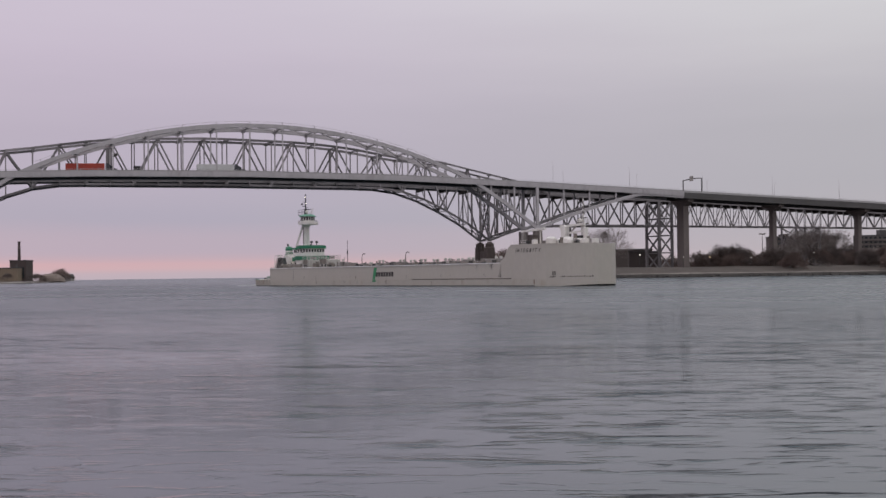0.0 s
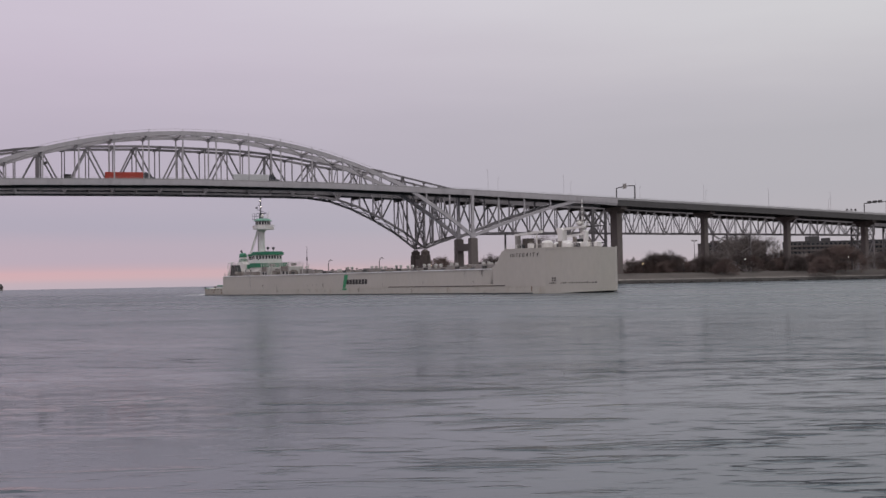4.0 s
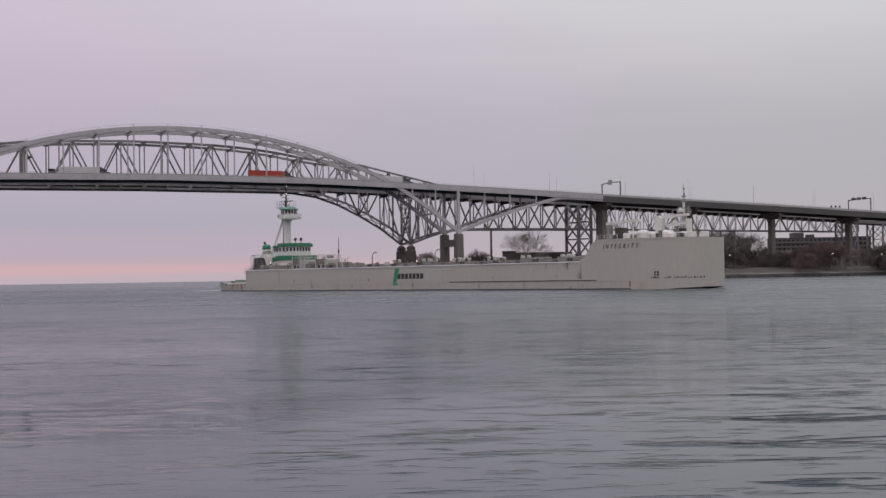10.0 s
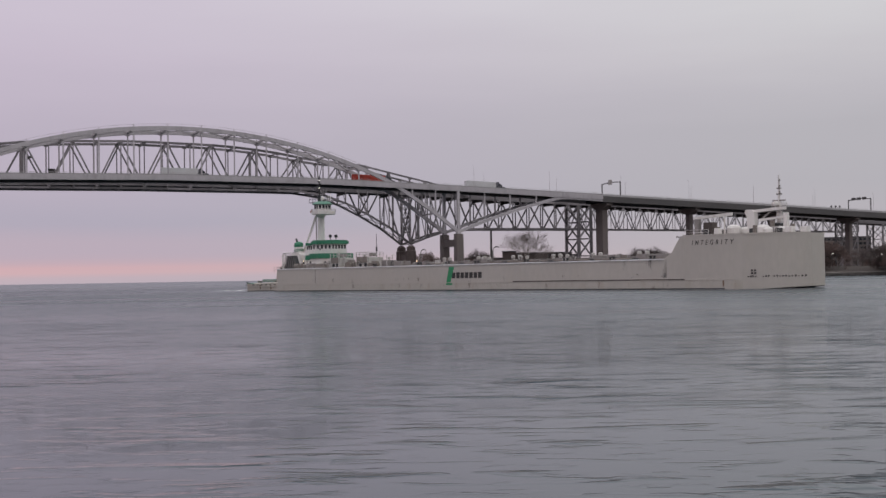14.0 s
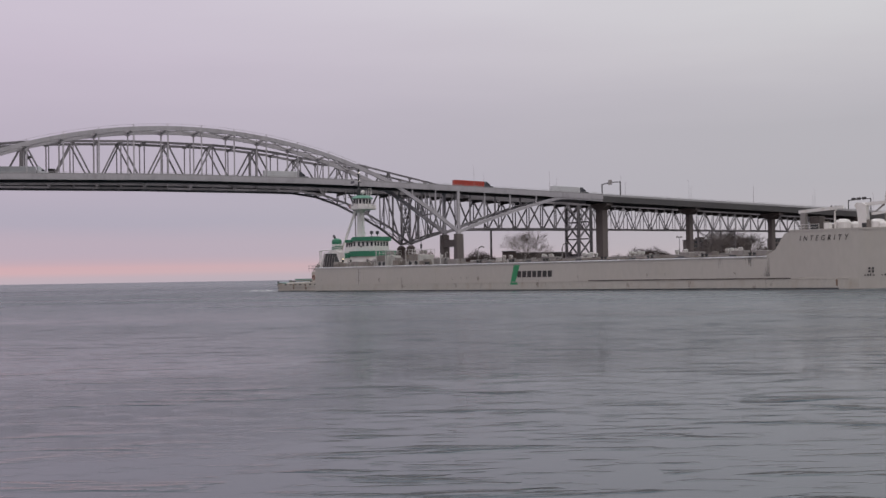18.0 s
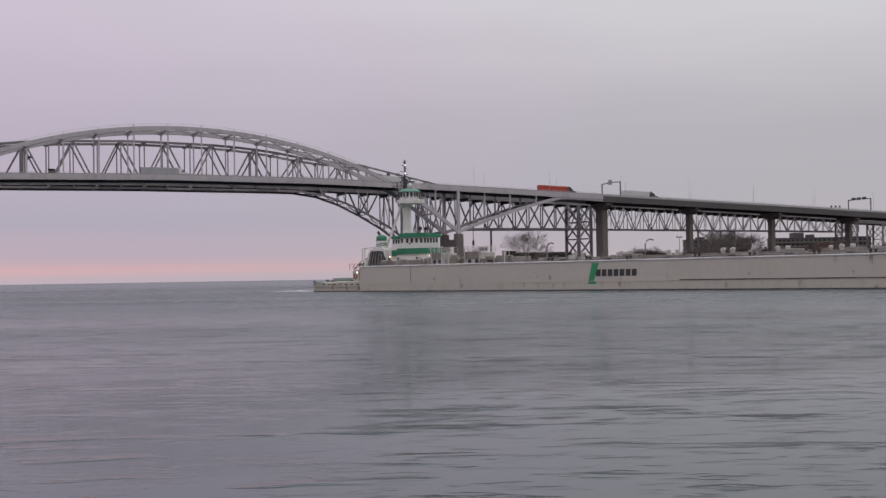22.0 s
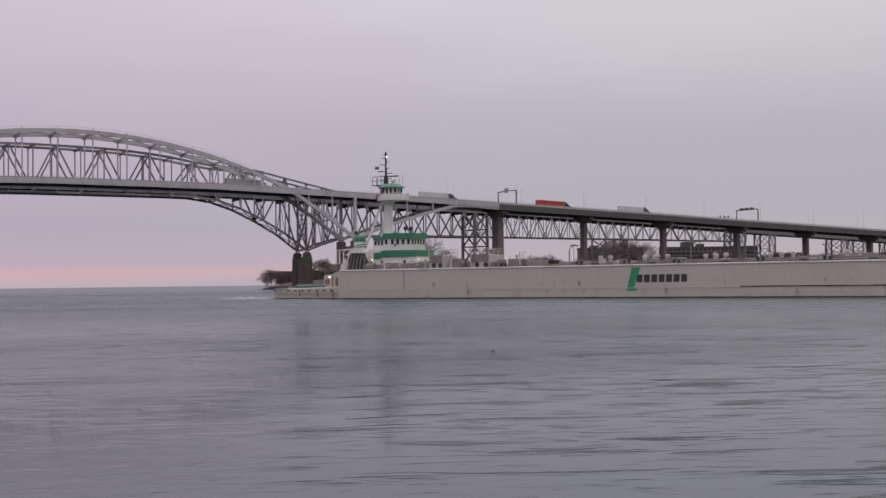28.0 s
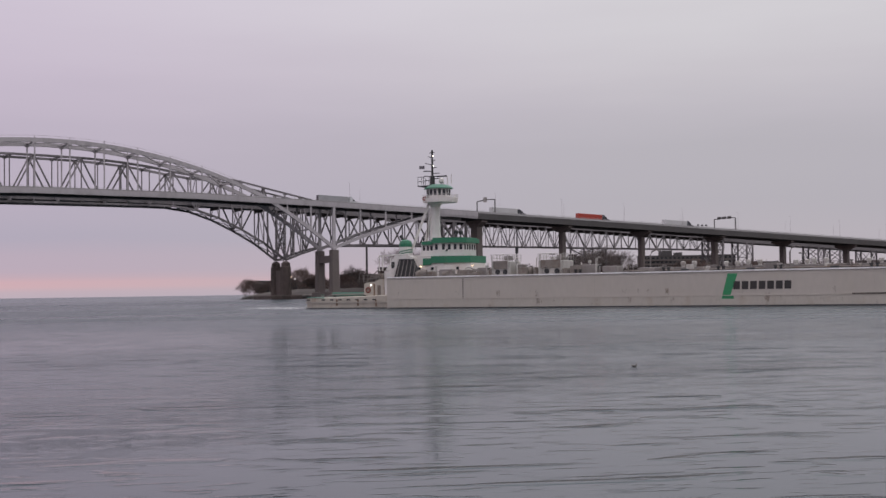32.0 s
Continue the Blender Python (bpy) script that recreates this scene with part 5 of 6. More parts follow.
# louvred fairing on the stern wing
part("stern_fairing", side_prism([(0.2, DECK_Z), (5.4, DECK_Z), (4.0, DECK_Z + 2.2), (3.5, DECK_Z + 3.3), (1.3, DECK_Z + 3.3)], -8.6, -7.2), DARK, barge, "dark grey louvred fairing")
for i in range(5):
    a = 0.75 + i * 0.85
    part("louvre", beam((a, -8.66, DECK_Z + 0.15), (a + 0.85 * (1 - i * 0.12), -8.66, DECK_Z + 3.1 - 0.25 * max(0, i - 2)), 0.14, 0.12), BOXGREY, barge)
part("fairing_frame", tube([(-0.2, -8.7, DECK_Z), (1.2, -8.7, DECK_Z + 3.5), (4.1, -8.7, DECK_Z + 3.5)], 0.22), WHITE, barge)
rail(barge, [(0.3, -10.3), (0.3, -6.6)], DECK_Z, 1.1, 1.2)
part("stern_davit", tube([(-0.3, -8.8, DECK_Z), (-0.3, -8.8, DECK_Z + 3.5), (0.2, -8.8, DECK_Z + 4.0), (3.4, -8.8, DECK_Z + 4.1)], 0.26, sides=6), WHITE, barge)
# forecastle gear
FZ = FORE_Z + 0.2
part("crane_post", box(117.6, 118.5, -8.0, -7.0, FZ - 0.3, FZ + 2.9, 0.1), BOXGREY, barge)
part("crane_cabin", box(118.7, 120.4, -6.9, -4.9, FZ - 0.3, FZ + 2.3, 0.1), BROWNWALL, barge)
part("crane_boom", beam((117.2, -7.4, FZ + 3.05), (124.4, -6.6, FZ + 3.55), 0.6, 0.5), WHITE, barge, "white horizontal crane boom")
part("crane_base", box(118.0, 123.4, -4.4, 1.8, FZ - 0.3, FZ + 1.0, 0.1), BOXGREY, barge)
part("boom_rest", tube([(123.0, -6.8, FZ - 0.2), (123.0, -6.8, FZ + 2.9), (123.3, -6.8, FZ + 3.2)], 0.2), WHITE, barge)
for u, v, r, h in ((122.7, -3.4, 1.25, 1.8), (123.9, -1.4, 1.0, 1.4), (128.3, -3.2, 1.25, 1.6), (131.4, -2.4, 0.95, 1.2), (125.4, 3.2, 1.2, 1.4), (129.8, -4.0, 0.8, 1.1)):
    part("tank", lathe([(r, FZ - 0.2), (r, FZ + h * 0.7), (r * 0.8, FZ + h * 0.9), (r * 0.35, FZ + h)], u, v, 18), WHITE, barge, "white domed tank")
part("gantry_post", side_prism([(124.7, FZ - 0.3), (126.1, FZ - 0.3), (125.9, FZ + 3.9), (125.3, FZ + 4.35), (124.3, FZ + 4.4), (124.0, FZ + 3.9), (124.4, FZ + 3.2)], -2.0, -0.8), WHITE, barge)
part("gantry_post", box(131.0, 131.7, -1.2, -0.2, FZ - 0.3, FZ + 3.6, 0.08), WHITE, barge)
part("gantry_beam", beam((124.8, -1.2, FZ + 4.05), (131.4, -0.9, FZ + 4.4), 0.55, 0.5), WHITE, barge)
part("gantry_brace", beam((126.6, -1.3, FZ + 2.5), (131.6, -1.0, FZ + 2.9), 0.4), WHITE, barge)
for u, v, w_, h in ((126.2, -3.9, 0.9, 1.0), (127.2, -4.4, 0.6, 1.5), (129.2, -2.2, 0.7, 2.3), (131.2, -3.4, 0.8, 0.9), (132.9, -1.6, 0.5, 1.6), (119.6, -8.2, 1.1, 0.9), (121.4, -7.2, 0.7, 1.4)):
    part("deck_gear", box(u, u + w_, v - 0.3, v + 0.3, FZ - 0.2, FZ + h, 0.05), RUSTYGREY if h > 1.2 else DARK, barge)
part("gantry_brace", beam((126.8, -1.3, FZ + 2.5), (128.6, -1.0, FZ + 4.0), 0.25), BOXGREY, barge)
part("anchor_windlass", box(128.2, 130.4, -1.2, 1.2, FZ - 0.2, FZ + 1.9, 0.2), DARK, barge)
for u, v, r in ((127.4, -2.6, 0.55), (130.5, -2.9, 0.5)):
    bmw = bmesh.new()
    bmesh.ops.create_cone(bmw, cap_ends=True, segments=14, radius1=r, radius2=r, depth=1.5, matrix=pose(u, v, FZ + 0.75, 0, 90, 0))
    part("winch_drum", bmw, BOXGREY, barge)
for u0, u1, v in ((132.4, 133.8, -2.6), (134.6, 135.8, -1.4), (126.7, 127.7, 0.5), (121.9, 122.8, -7.9)):
    part("deck_locker", box(u0, u1, v - 0.6, v + 0.6, FZ - 0.2, FZ + 1.1, 0.08), WHITE, barge)
foremast = part("foremast", lathe([(0.55, FZ - 0.3), (0.5, FZ + 4.2), (0.26, FZ + 4.6), (0.12, FZ + 10.2)], 129.5, 0.3, 12), WHITE, barge)
part("mast_platform", lathe([(0.4, FZ + 4.3), (1.35, FZ + 4.5), (1.35, FZ + 4.65)], 129.5, 0.3, 12), BOXGREY, foremast)
rail(foremast, [(129.5 + 1.3 * math.cos(a), 0.3 + 1.3 * math.sin(a)) for a in [k * math.pi / 4 for k in range(9)]], FZ + 4.6, 0.9, 0.9)
for z, w_ in ((5.7, 2.4), (6.8, 0.9), (7.8, 0.7)):
    part("mast_arm", box(129.5 - w_ / 2, 129.5 + w_ / 2, 0.1, 0.5, FZ + z, FZ + z + 0.22), BOXGREY, foremast)
for z in (7.0, 8.1, 9.1):
    part("mast_lamp", lathe([(0.15, FZ + z), (0.17, FZ + z + 0.35), (0.08, FZ + z + 0.4)], 129.8, 0.0, 8), BOXGREY, foremast)
part("radar_dome", lathe([(0.1, FZ + 4.7), (0.55, FZ + 4.9), (0.55, FZ + 5.3), (0.15, FZ + 5.7)], 129.2, -0.4, 12), WHITE, foremast)
rail(barge, [(117.3, -HALF + 0.3), (119, -half_beam(119) + 0.3), (122, -half_beam(122) + 0.3)], FZ, 0.9, 2.0)
rail(barge, [(132.5, -half_beam(132.5) + 0.3), (134.5, -half_beam(134.5) + 0.3), (136.6, -half_beam(136.6) + 0.3)], FZ, 0.9, 2.0)

# ---- tug ----
TUGHULL = material("tug_hull_paint", (0.45, 0.41, 0.35), 0.55, vary=0.10, scale=1.2, stain=(0.24, 0.15, 0.09), stain_amount=0.75, streak=3)
TUG = [(-21.4, 0.0), (-21.3, -3.0), (-20.7, -4.8), (-19.0, -5.8), (-16, -6.0), (16, -6.0), (21, -4.2), (24.5, -1.2)]
TUG = TUG + [(x, -y) for x, y in reversed(TUG[1:])]
part("hull", prism(TUG, -2.5, lambda x, y: 1.7 + (0.15 if x < -15 else 0) + max(0, x - 2) * 0.03), TUGHULL, tug, "cream-white hull stained with rust")
part("bulwark", prism([(x * 1.004, y * 1.01) for x, y in TUG], 1.5, lambda x, y: 2.3 + max(0, x + 4) * 0.06 + (0.12 if x < -18 else 0)), TUGHULL, tug)
part("rubbing_strake", prism([(x * 1.012, y * 1.03) for x, y in TUG], 1.15, 1.42), LOWER, tug)
part("bulwark_cap", prism([(x * 1.008, y * 1.02) for x, y in TUG if x < 5], lambda x, y: 2.3 + max(0, x + 4) * 0.06 + (0.12 if x < -18 else 0), lambda x, y: 2.48 + max(0, x + 4) * 0.06 + (0.12 if x < -18 else 0)), FADED, tug, "faded green rail cap")
part("waterline_band", prism([(x * 1.006, y * 1.015) for x, y in TUG], -0.6, 0.0), DARK, tug)
part("aft_deck", prism([(x * 0.96, y * 0.93) for x, y in TUG if x < 4], 2.31, 2.35), GREEN, tug, "green painted aft deck")
for i in range(9):
    u = -20.2 + i * 1.8
    part("freeing_port", box(u, u + 0.75, -6.12, -6.0, 1.75, 2.05) if u > -17.6 else box(u, u + 0.7, -5.7, -4.6, 1.75, 2.05), DARK, tug)
for u, z in ((-9.0, 0.4), (-5.2, 0.3), (-13.5, 0.5)):
    part("rust_streak", box(u, u + 0.35, -6.16, -6.0, z, z + 1.5), RUST, tug)
part("tow_cover", prism([(-16, -3.4), (-7.2, -3.4), (-7.2, 3.4), (-16, 3.4)], 2.9, 3.75), FADED, tug, "faded green canvas cover over the towing gear")
part("tow_rail", tube([(-17.5, -3.8, 2.35), (-15.8, -3.8, 3.2), (-8.5, -3.8, 3.25), (-7.6, -3.8, 2.5)], 0.26, sides=8), BOXGREY, tug)
part("aft_house", side_prism([(-8.4, 1.4), (-2.6, 1.4), (-2.6, 5.2), (-5.2, 5.0), (-6.2, 4.6), (-8.0, 4.4), (-8.4, 4.2)], -4.6, 4.6), TUGHULL, tug, "rust-stained white deckhouse")
part("house_door", box(-5.6, -4.9, -4.64, -4.55, 2.0, 3.9, 0.03), RUSTYGREY, tug)
part("house_rust", box(-6.4, -6.1, -4.64, -4.6, 1.9, 4.2), RUST, tug)
part("house_rust", box(-4.2, -4.0, -4.63, -4.6, 2.2, 3.6), RUST, tug)
part("deck_store", box(-5.6, -3.6, -4.3, -2.4, 5.0, 5.9, 0.12), RUSTYGREY, tug)
part("deck_crane", tube([(-3.4, -4.5, 4.9), (-4.0, -4.5, 6.6), (-5.4, -4.5, 5.6), (-6.6, -4.5, 4.5)], 0.2, sides=6), RUSTYGREY, tug, "rusty folded deck crane")
part("boat_deck", prism([(-3.5, -5.6), (4.5, -5.6), (4.5, 5.6), (-3.5, 5.6)], 1.2, 6.4), WHITE, tug)
part("engine_casing", side_prism([(-2.8, 5.0), (4.4, 5.0), (4.4, 9.0), (-0.6, 9.0), (-1.4, 8.2), (-2.4, 7.0)], -3.2, 3.2), WHITE, tug)
rail(tug, [(-8.2, -4.5), (-4.6, -4.5)], 4.4, 1.3, 1.2, BOXGREY)
rail(tug, [(-8.2, 4.5), (-8.2, -4.5)], 4.4, 1.3, 1.5, BOXGREY)


def ring_buoy(u, v, z, r=0.42):
    bm = bmesh.new()
    n, k = 14, 6
    rings = [[bm.verts.new((u + (r + 0.12 * math.cos(b)) * math.cos(a), v + 0.12 * math.sin(b), z + (r + 0.12 * math.cos(b)) * math.sin(a))) for b in [2 * math.pi * j / k for j in range(k)]] for a in [2 * math.pi * i / n for i in range(n)]]
    for i in range(n):
        for j in range(k):
            bm.faces.new((rings[i][j], rings[(i + 1) % n][j], rings[(i + 1) % n][(j + 1) % k], rings[i][(j + 1) % k]))
    part("lifebuoy", bm, ORANGE, tug, "orange ring lifebuoy", smooth=True)


def lamp_ball(u, v, z, r, mat, name="lamp"):
    bm = bmesh.new()
    bmesh.ops.create_uvsphere(bm, u_segments=10, v_segments=6, radius=r, matrix=Matrix.Translation((u, v, z)))
    part(name, bm, mat, tug, "glowing lamp")


ring_buoy(-7.5, -4.72, 3.1)
lamp_ball(-6.9, -4.75, 3.95, 0.11, COOL)
part("towing_winch", box(-12.6, -9.2, -1.8, 1.8, 2.35, 3.5, 0.25), BOXGREY, tug)
part("capstan", lathe([(0.5, 2.35), (0.35, 2.7), (0.35, 3.1), (0.5, 3.3)], -18.8, -2.5, 12), BOXGREY, tug)
for u in (-20.5, -14.5, -8.2):
    part("bitt", lathe([(0.22, 2.35), (0.22, 2.85), (0.32, 2.9), (0.32, 3.0)], u, -4.9, 8), DARK, tug)
part("roof_box", box(-5.9, -4.3, -2.0, 1.0, 5.0, 5.9, 0.1), BROWNWALL, tug)
part("boat_davit", tube([(-4.4, -3.6, 5.0), (-4.4, -3.6, 6.4), (-3.4, -3.6, 7.0)], 0.18), BOXGREY, tug)
# funnels with green caps and slanting stripes
for v in (-4.0, 4.0):
    f = part("funnel", lathe([(1.3, 6.4), (1.2, 9.0), (1.12, 10.5)], 1.3, v, 16), WHITE, tug)
    part("funnel_cap", lathe([(1.14, 10.5), (1.15, 11.1), (1.0, 11.55), (0.5, 11.8), (0.0, 11.85)], 1.3, v, 16), GREEN, f, "green domed funnel cap")
    for z in (9.25, 9.65):
        bms = lathe([(1.22, z), (1.2, z + 0.18)], 1.3, v, 16)
        for vert in bms.verts:
            vert.co.z += 0.22 * (vert.co.x - 1.3)
        part("funnel_stripe", bms, GREEN, f)
    part("exhaust", tube([(0.9, v, 11.5), (0.6, v, 12.1), (0.3, v, 12.5)], 0.55, sides=8), DARK, f, "sooty bent exhaust")
    part("funnel_skirt", side_prism([(-2.4, 6.4), (3.4, 6.4), (3.0, 8.6), (2.0, 9.2), (-0.2, 9.2), (-0.8, 8.6)], v - 0.9, v + 0.9), WHITE, f)
    part("dark_opening", box(-1.4, -0.5, v - 0.96, v + 0.96, 6.8, 7.9), DARK, f)
part("aft_frame", tube([(-3.6, -5.0, 6.4), (-3.6, -5.0, 9.0), (-0.8, -5.0, 9.1)], 0.22), WHITE, tug)
part("aft_frame", tube([(-2.9, -5.0, 6.4), (-2.9, -5.0, 9.0)], 0.18), WHITE, tug)
# deckhouse, wheelhouse
LOWER_HOUSE = [(4.6, -5.0), (9.4, -5.0), (13.6, -2.9), (13.6, 2.9), (9.4, 5.0), (4.6, 5.0)]
WHEEL = [(4.6, -4.2), (8.4, -4.2), (12.0, -2.3), (12.0, 2.3), (8.4, 4.2), (4.6, 4.2)]


def grown(outline, k, cx=8.5):
    return [(cx + (x - cx) * k, y * k) for x, y in outline]


deckhouse = part("deckhouse", prism(LOWER_HOUSE, 2.75, 8.6), WHITE, tug)
FRONT_BAND = [(7.0, -5.0), (9.6, -5.0), (13.6, -2.9), (13.6, 2.9), (9.6, 5.0), (7.0, 5.0)]
part("green_band", prism([(x * 1.004, y * 1.05) for x, y in FRONT_BAND], 7.5, 8.7), GREEN, deckhouse, "broad green band round the deckhouse")
part("green_band", prism([(5.4, -5.2), (7.0, -5.2), (7.0, 5.2), (5.4, 5.2)], lambda x, y: 7.1 + 0.1 * (x - 5.4), 8.35), GREEN, deckhouse)
part("house_rail_wall", prism(grown(WHEEL, 1.02), 8.75, 9.75), WHITE, deckhouse)
wheelhouse = part("wheelhouse", prism(WHEEL, 8.7, 11.0), WHITE, tug)
FRONT_ROOF = [(6.9, -4.6), (8.7, -4.6), (12.6, -2.6), (12.6, 2.6), (8.7, 4.6), (6.9, 4.6)]
part("roof", prism(FRONT_ROOF, 11.0, 11.7), GREEN, wheelhouse, "green wheelhouse roof")
part("roof_top", prism([(7.1 + (x - 7.1) * 0.94, y * 0.92) for x, y in FRONT_ROOF], 11.7, 11.95), GREEN, wheelhouse)
part("aft_roof", prism([(4.8, -4.6), (6.9, -4.6), (6.9, 4.6), (4.8, 4.6)], 10.75, 11.35), GREEN, wheelhouse, "lower green roof at the back")


def window_row(parent, outline, z0, z1, width, gap, sides):
    """Windows standing 4 cm proud along the named sides of an outline."""
    for i in sides:
        (x0, y0), (x1, y1) = outline[i], outline[(i + 1) % len(outline)]
        d = math.hypot(x1 - x0, y1 - y0)
        n = max(1, int((d - 0.3) / (width + gap)))
        ux, uy = (x1 - x0) / d, (y1 - y0) / d
        nx, ny = uy, -ux
        for k in range(n):
            c = d * (k + 0.5) / n
            a, b = c - width / 2, c + width / 2
            p = [(x0 + ux * t + nx * o, y0 + uy * t + ny * o) for t, o in ((a, 0.05), (b, 0.05), (b, -0.1), (a, -0.1))]
            w_ = part("window", prism(p, z0, z1), DARKGLASS, parent)


window_row(wheelhouse, [(6.8, -4.2), (8.4, -4.2), (12.0, -2.3), (12.0, 2.3), (8.4, 4.2), (6.8, 4.2)], 9.85, 10.8, 0.5, 0.3, (0, 1, 2, 3, 4))
for u, w_ in ((4.9, 0.45), (5.7, 0.4), (6.4, 0.45)):
    part("window", box(u, u + w_, -4.25, -4.1, 9.3 if u > 5.5 else 9.6, 10.6), DARKGLASS, wheelhouse)
part("wiper_box", box(9.3, 9.6, -3.95, -3.75, 9.6, 9.9), DARK, wheelhouse)
for u, v in ((7.2, -5.08), (4.6, -5.08), (11.6, -4.0)):
    part("porthole", box(u - 0.25, u + 0.25, v - 0.04, v + 0.06, 6.3, 6.8), DARKGLASS, deckhouse)
lamp_ball(0.9, -5.7, 6.75, 0.11, DECKLAMP)
lamp_ball(5.1, -5.45, 6.95, 0.10, DECKLAMP)
lamp_ball(13.7, -2.4, 7.0, 0.08, DECKLAMP)
for v in (-0.9, 0.9):
    part("searchlight", lathe([(0.1, 12.1), (0.1, 12.6), (0.38, 12.62), (0.42, 13.1), (0.2, 13.3)], 9.8, v, 10), DARK, wheelhouse)
part("horn", lathe([(0.08, 12.1), (0.08, 12.9), (0.25, 13.0)], 8.4, -1.6, 8), WHITE, wheelhouse)
# upper control house on its column
column = part("tower_column", lathe([(1.05, 11.9), (0.9, 12.8), (0.82, 17.5), (1.4, 18.25)], 5.2, 0, 18), WHITE, tug)
for v in (-2.0, 2.0):
    part("tower_leg", beam((1.3, v * 1.2, 9.2), (4.3, v * 0.4, 18.0), 0.45), WHITE, column)
part("ladder", beam((3.7, -0.3, 12.2), (3.7, -0.3, 18.0), 0.25, 0.1), BOXGREY, column)
OCT = [(6.25 + 3.15 * math.cos(a), 3.0 * math.sin(a)) for a in [math.pi / 8 + k * math.pi / 4 for k in range(8)]]
HOUSE8 = [(5.9 + 2.15 * math.cos(a), 2.15 * math.sin(a)) for a in [math.pi / 8 + k * math.pi / 4 for k in range(8)]]
balcony = part("balcony", prism(OCT, 18.25, 18.6), WHITE, tug)
for (x0, y0), (x1, y1) in zip(OCT, OCT[1:] + OCT[:1]):
    part("balcony_panel", beam((x0, y0, 18.85), (x1, y1, 18.85), 0.08, 0.5), WHITE, balcony)
rail(balcony, OCT + OCT[:1], 19.1, 0.6, 1.3)
upper = part("upper_wheelhouse", prism(HOUSE8, 18.6, 20.85), WHITE, tug)
window_row(upper, HOUSE8, 19.6, 20.72, 0.54, 0.08, range(8))
roof8 = bmesh.new()
add_lathe(roof8, [(2.62, 20.85), (2.62, 21.02), (1.75, 21.62), (0.9, 21.75)], 5.9, 0, 8)
bmesh.ops.rotate(roof8, cent=(5.9, 0, 0), matrix=Matrix.Rotation(math.pi / 8, 3, "Z"), verts=roof8.verts)
part("roof", roof8, FADED, upper, "faded green hipped roof of the upper wheelhouse")
ring_buoy(4.15, -2.1, 19.0, 0.3)
part("roof_platform", box(2.4, 4.9, -1.4, 1.4, 21.4, 21.55), DARK, upper)
rail(upper, [(2.5, -1.4), (4.8, -1.4)], 21.55, 1.7, 1.1, DARK)
rail(upper, [(2.5, -1.4), (2.5, 1.4)], 21.55, 1.7, 1.4, DARK)
mast = part("mast", lathe([(0.5, 21.5), (0.4, 23.4), (0.2, 23.6), (0.16, 28.4)], 4.7, 0, 10), DARK, tug, "black signal mast")
for z, a, b in ((23.2, 3.0, 7.0), (25.6, 3.3, 4.7), (24.2, 3.6, 4.7), (27.9, 4.2, 5.2), (26.4, 4.7, 5.3), (22.9, 4.7, 6.6), (23.9, 4.7, 6.2), (26.9, 3.9, 4.7), (25.0, 4.7, 5.6), (22.4, 3.2, 4.7)):
    part("mast_arm", beam((a, 0, z + (0.3 if a < 4 else 0)), (b, 0, z), 0.13), DARK, mast)
part("radar_scanner", box(5.5, 7.6, -0.15, 0.15, 23.15, 23.4, 0.03), DARK, mast)
part("radar_scanner", box(2.9, 4.2, -0.15, 0.15, 24.35, 24.5, 0.03), DARK, mast)
lamp_ball(5.05, -0.25, 27.3, 0.09, SIGNAL)
lamp_ball(5.05, -0.25, 25.3, 0.09, SIGNAL)
for u, h in ((7.4, 1.6), (8.2, 1.9), (6.6, 1.0)):
    part("antenna", lathe([(0.1, 21.8), (0.06, 21.8 + h)], u, 0.6, 6), WHITE, upper)
part("satellite_dome", lathe([(0.15, 21.8), (0.45, 22.1), (0.45, 22.6), (0.15, 22.95)], 6.9, -0.8, 10), WHITE, upper)
FLAG = material("flag_cloth", (0.17, 0.16, 0.175), 0.9, vary=0.5, scale=6)
part("flag", loft([2.1 + 0.2 * i for i in range(6)], lambda s: [(0.12 * math.sin(s * 5), 24.9), (0.12 * math.sin(s * 5) + 0.02, 24.9), (0.12 * math.sin(s * 5) + 0.02, 25.5), (0.12 * math.sin(s * 5), 25.5)]), FLAG, mast, "small faded flag")
# the superstructure stands a little aft of the notch's end
LOW = {"hull", "bulwark", "bulwark_cap", "rubbing_strake", "aft_deck", "freeing_port", "rust_streak", "tow_cover", "tow_rail", "towing_winch", "capstan", "bitt"}
for ob in tug.children:
    if ob.name.split(".")[0] in LOW:
        for v in ob.data.vertices:
            if v.co.z > 0:
                v.co.z *= 0.74
    if min(v.co.z for v in ob.data.vertices) > 4.0 or ob is deckhouse:
        for p in (ob, *ob.children):
            for v in p.data.vertices:
                v.co.x -= 1.3
                v.co.z += curve_at([(0, 0.1), (12, 0.1), (18, 0.25), (30, -0.5)], v.co.z)
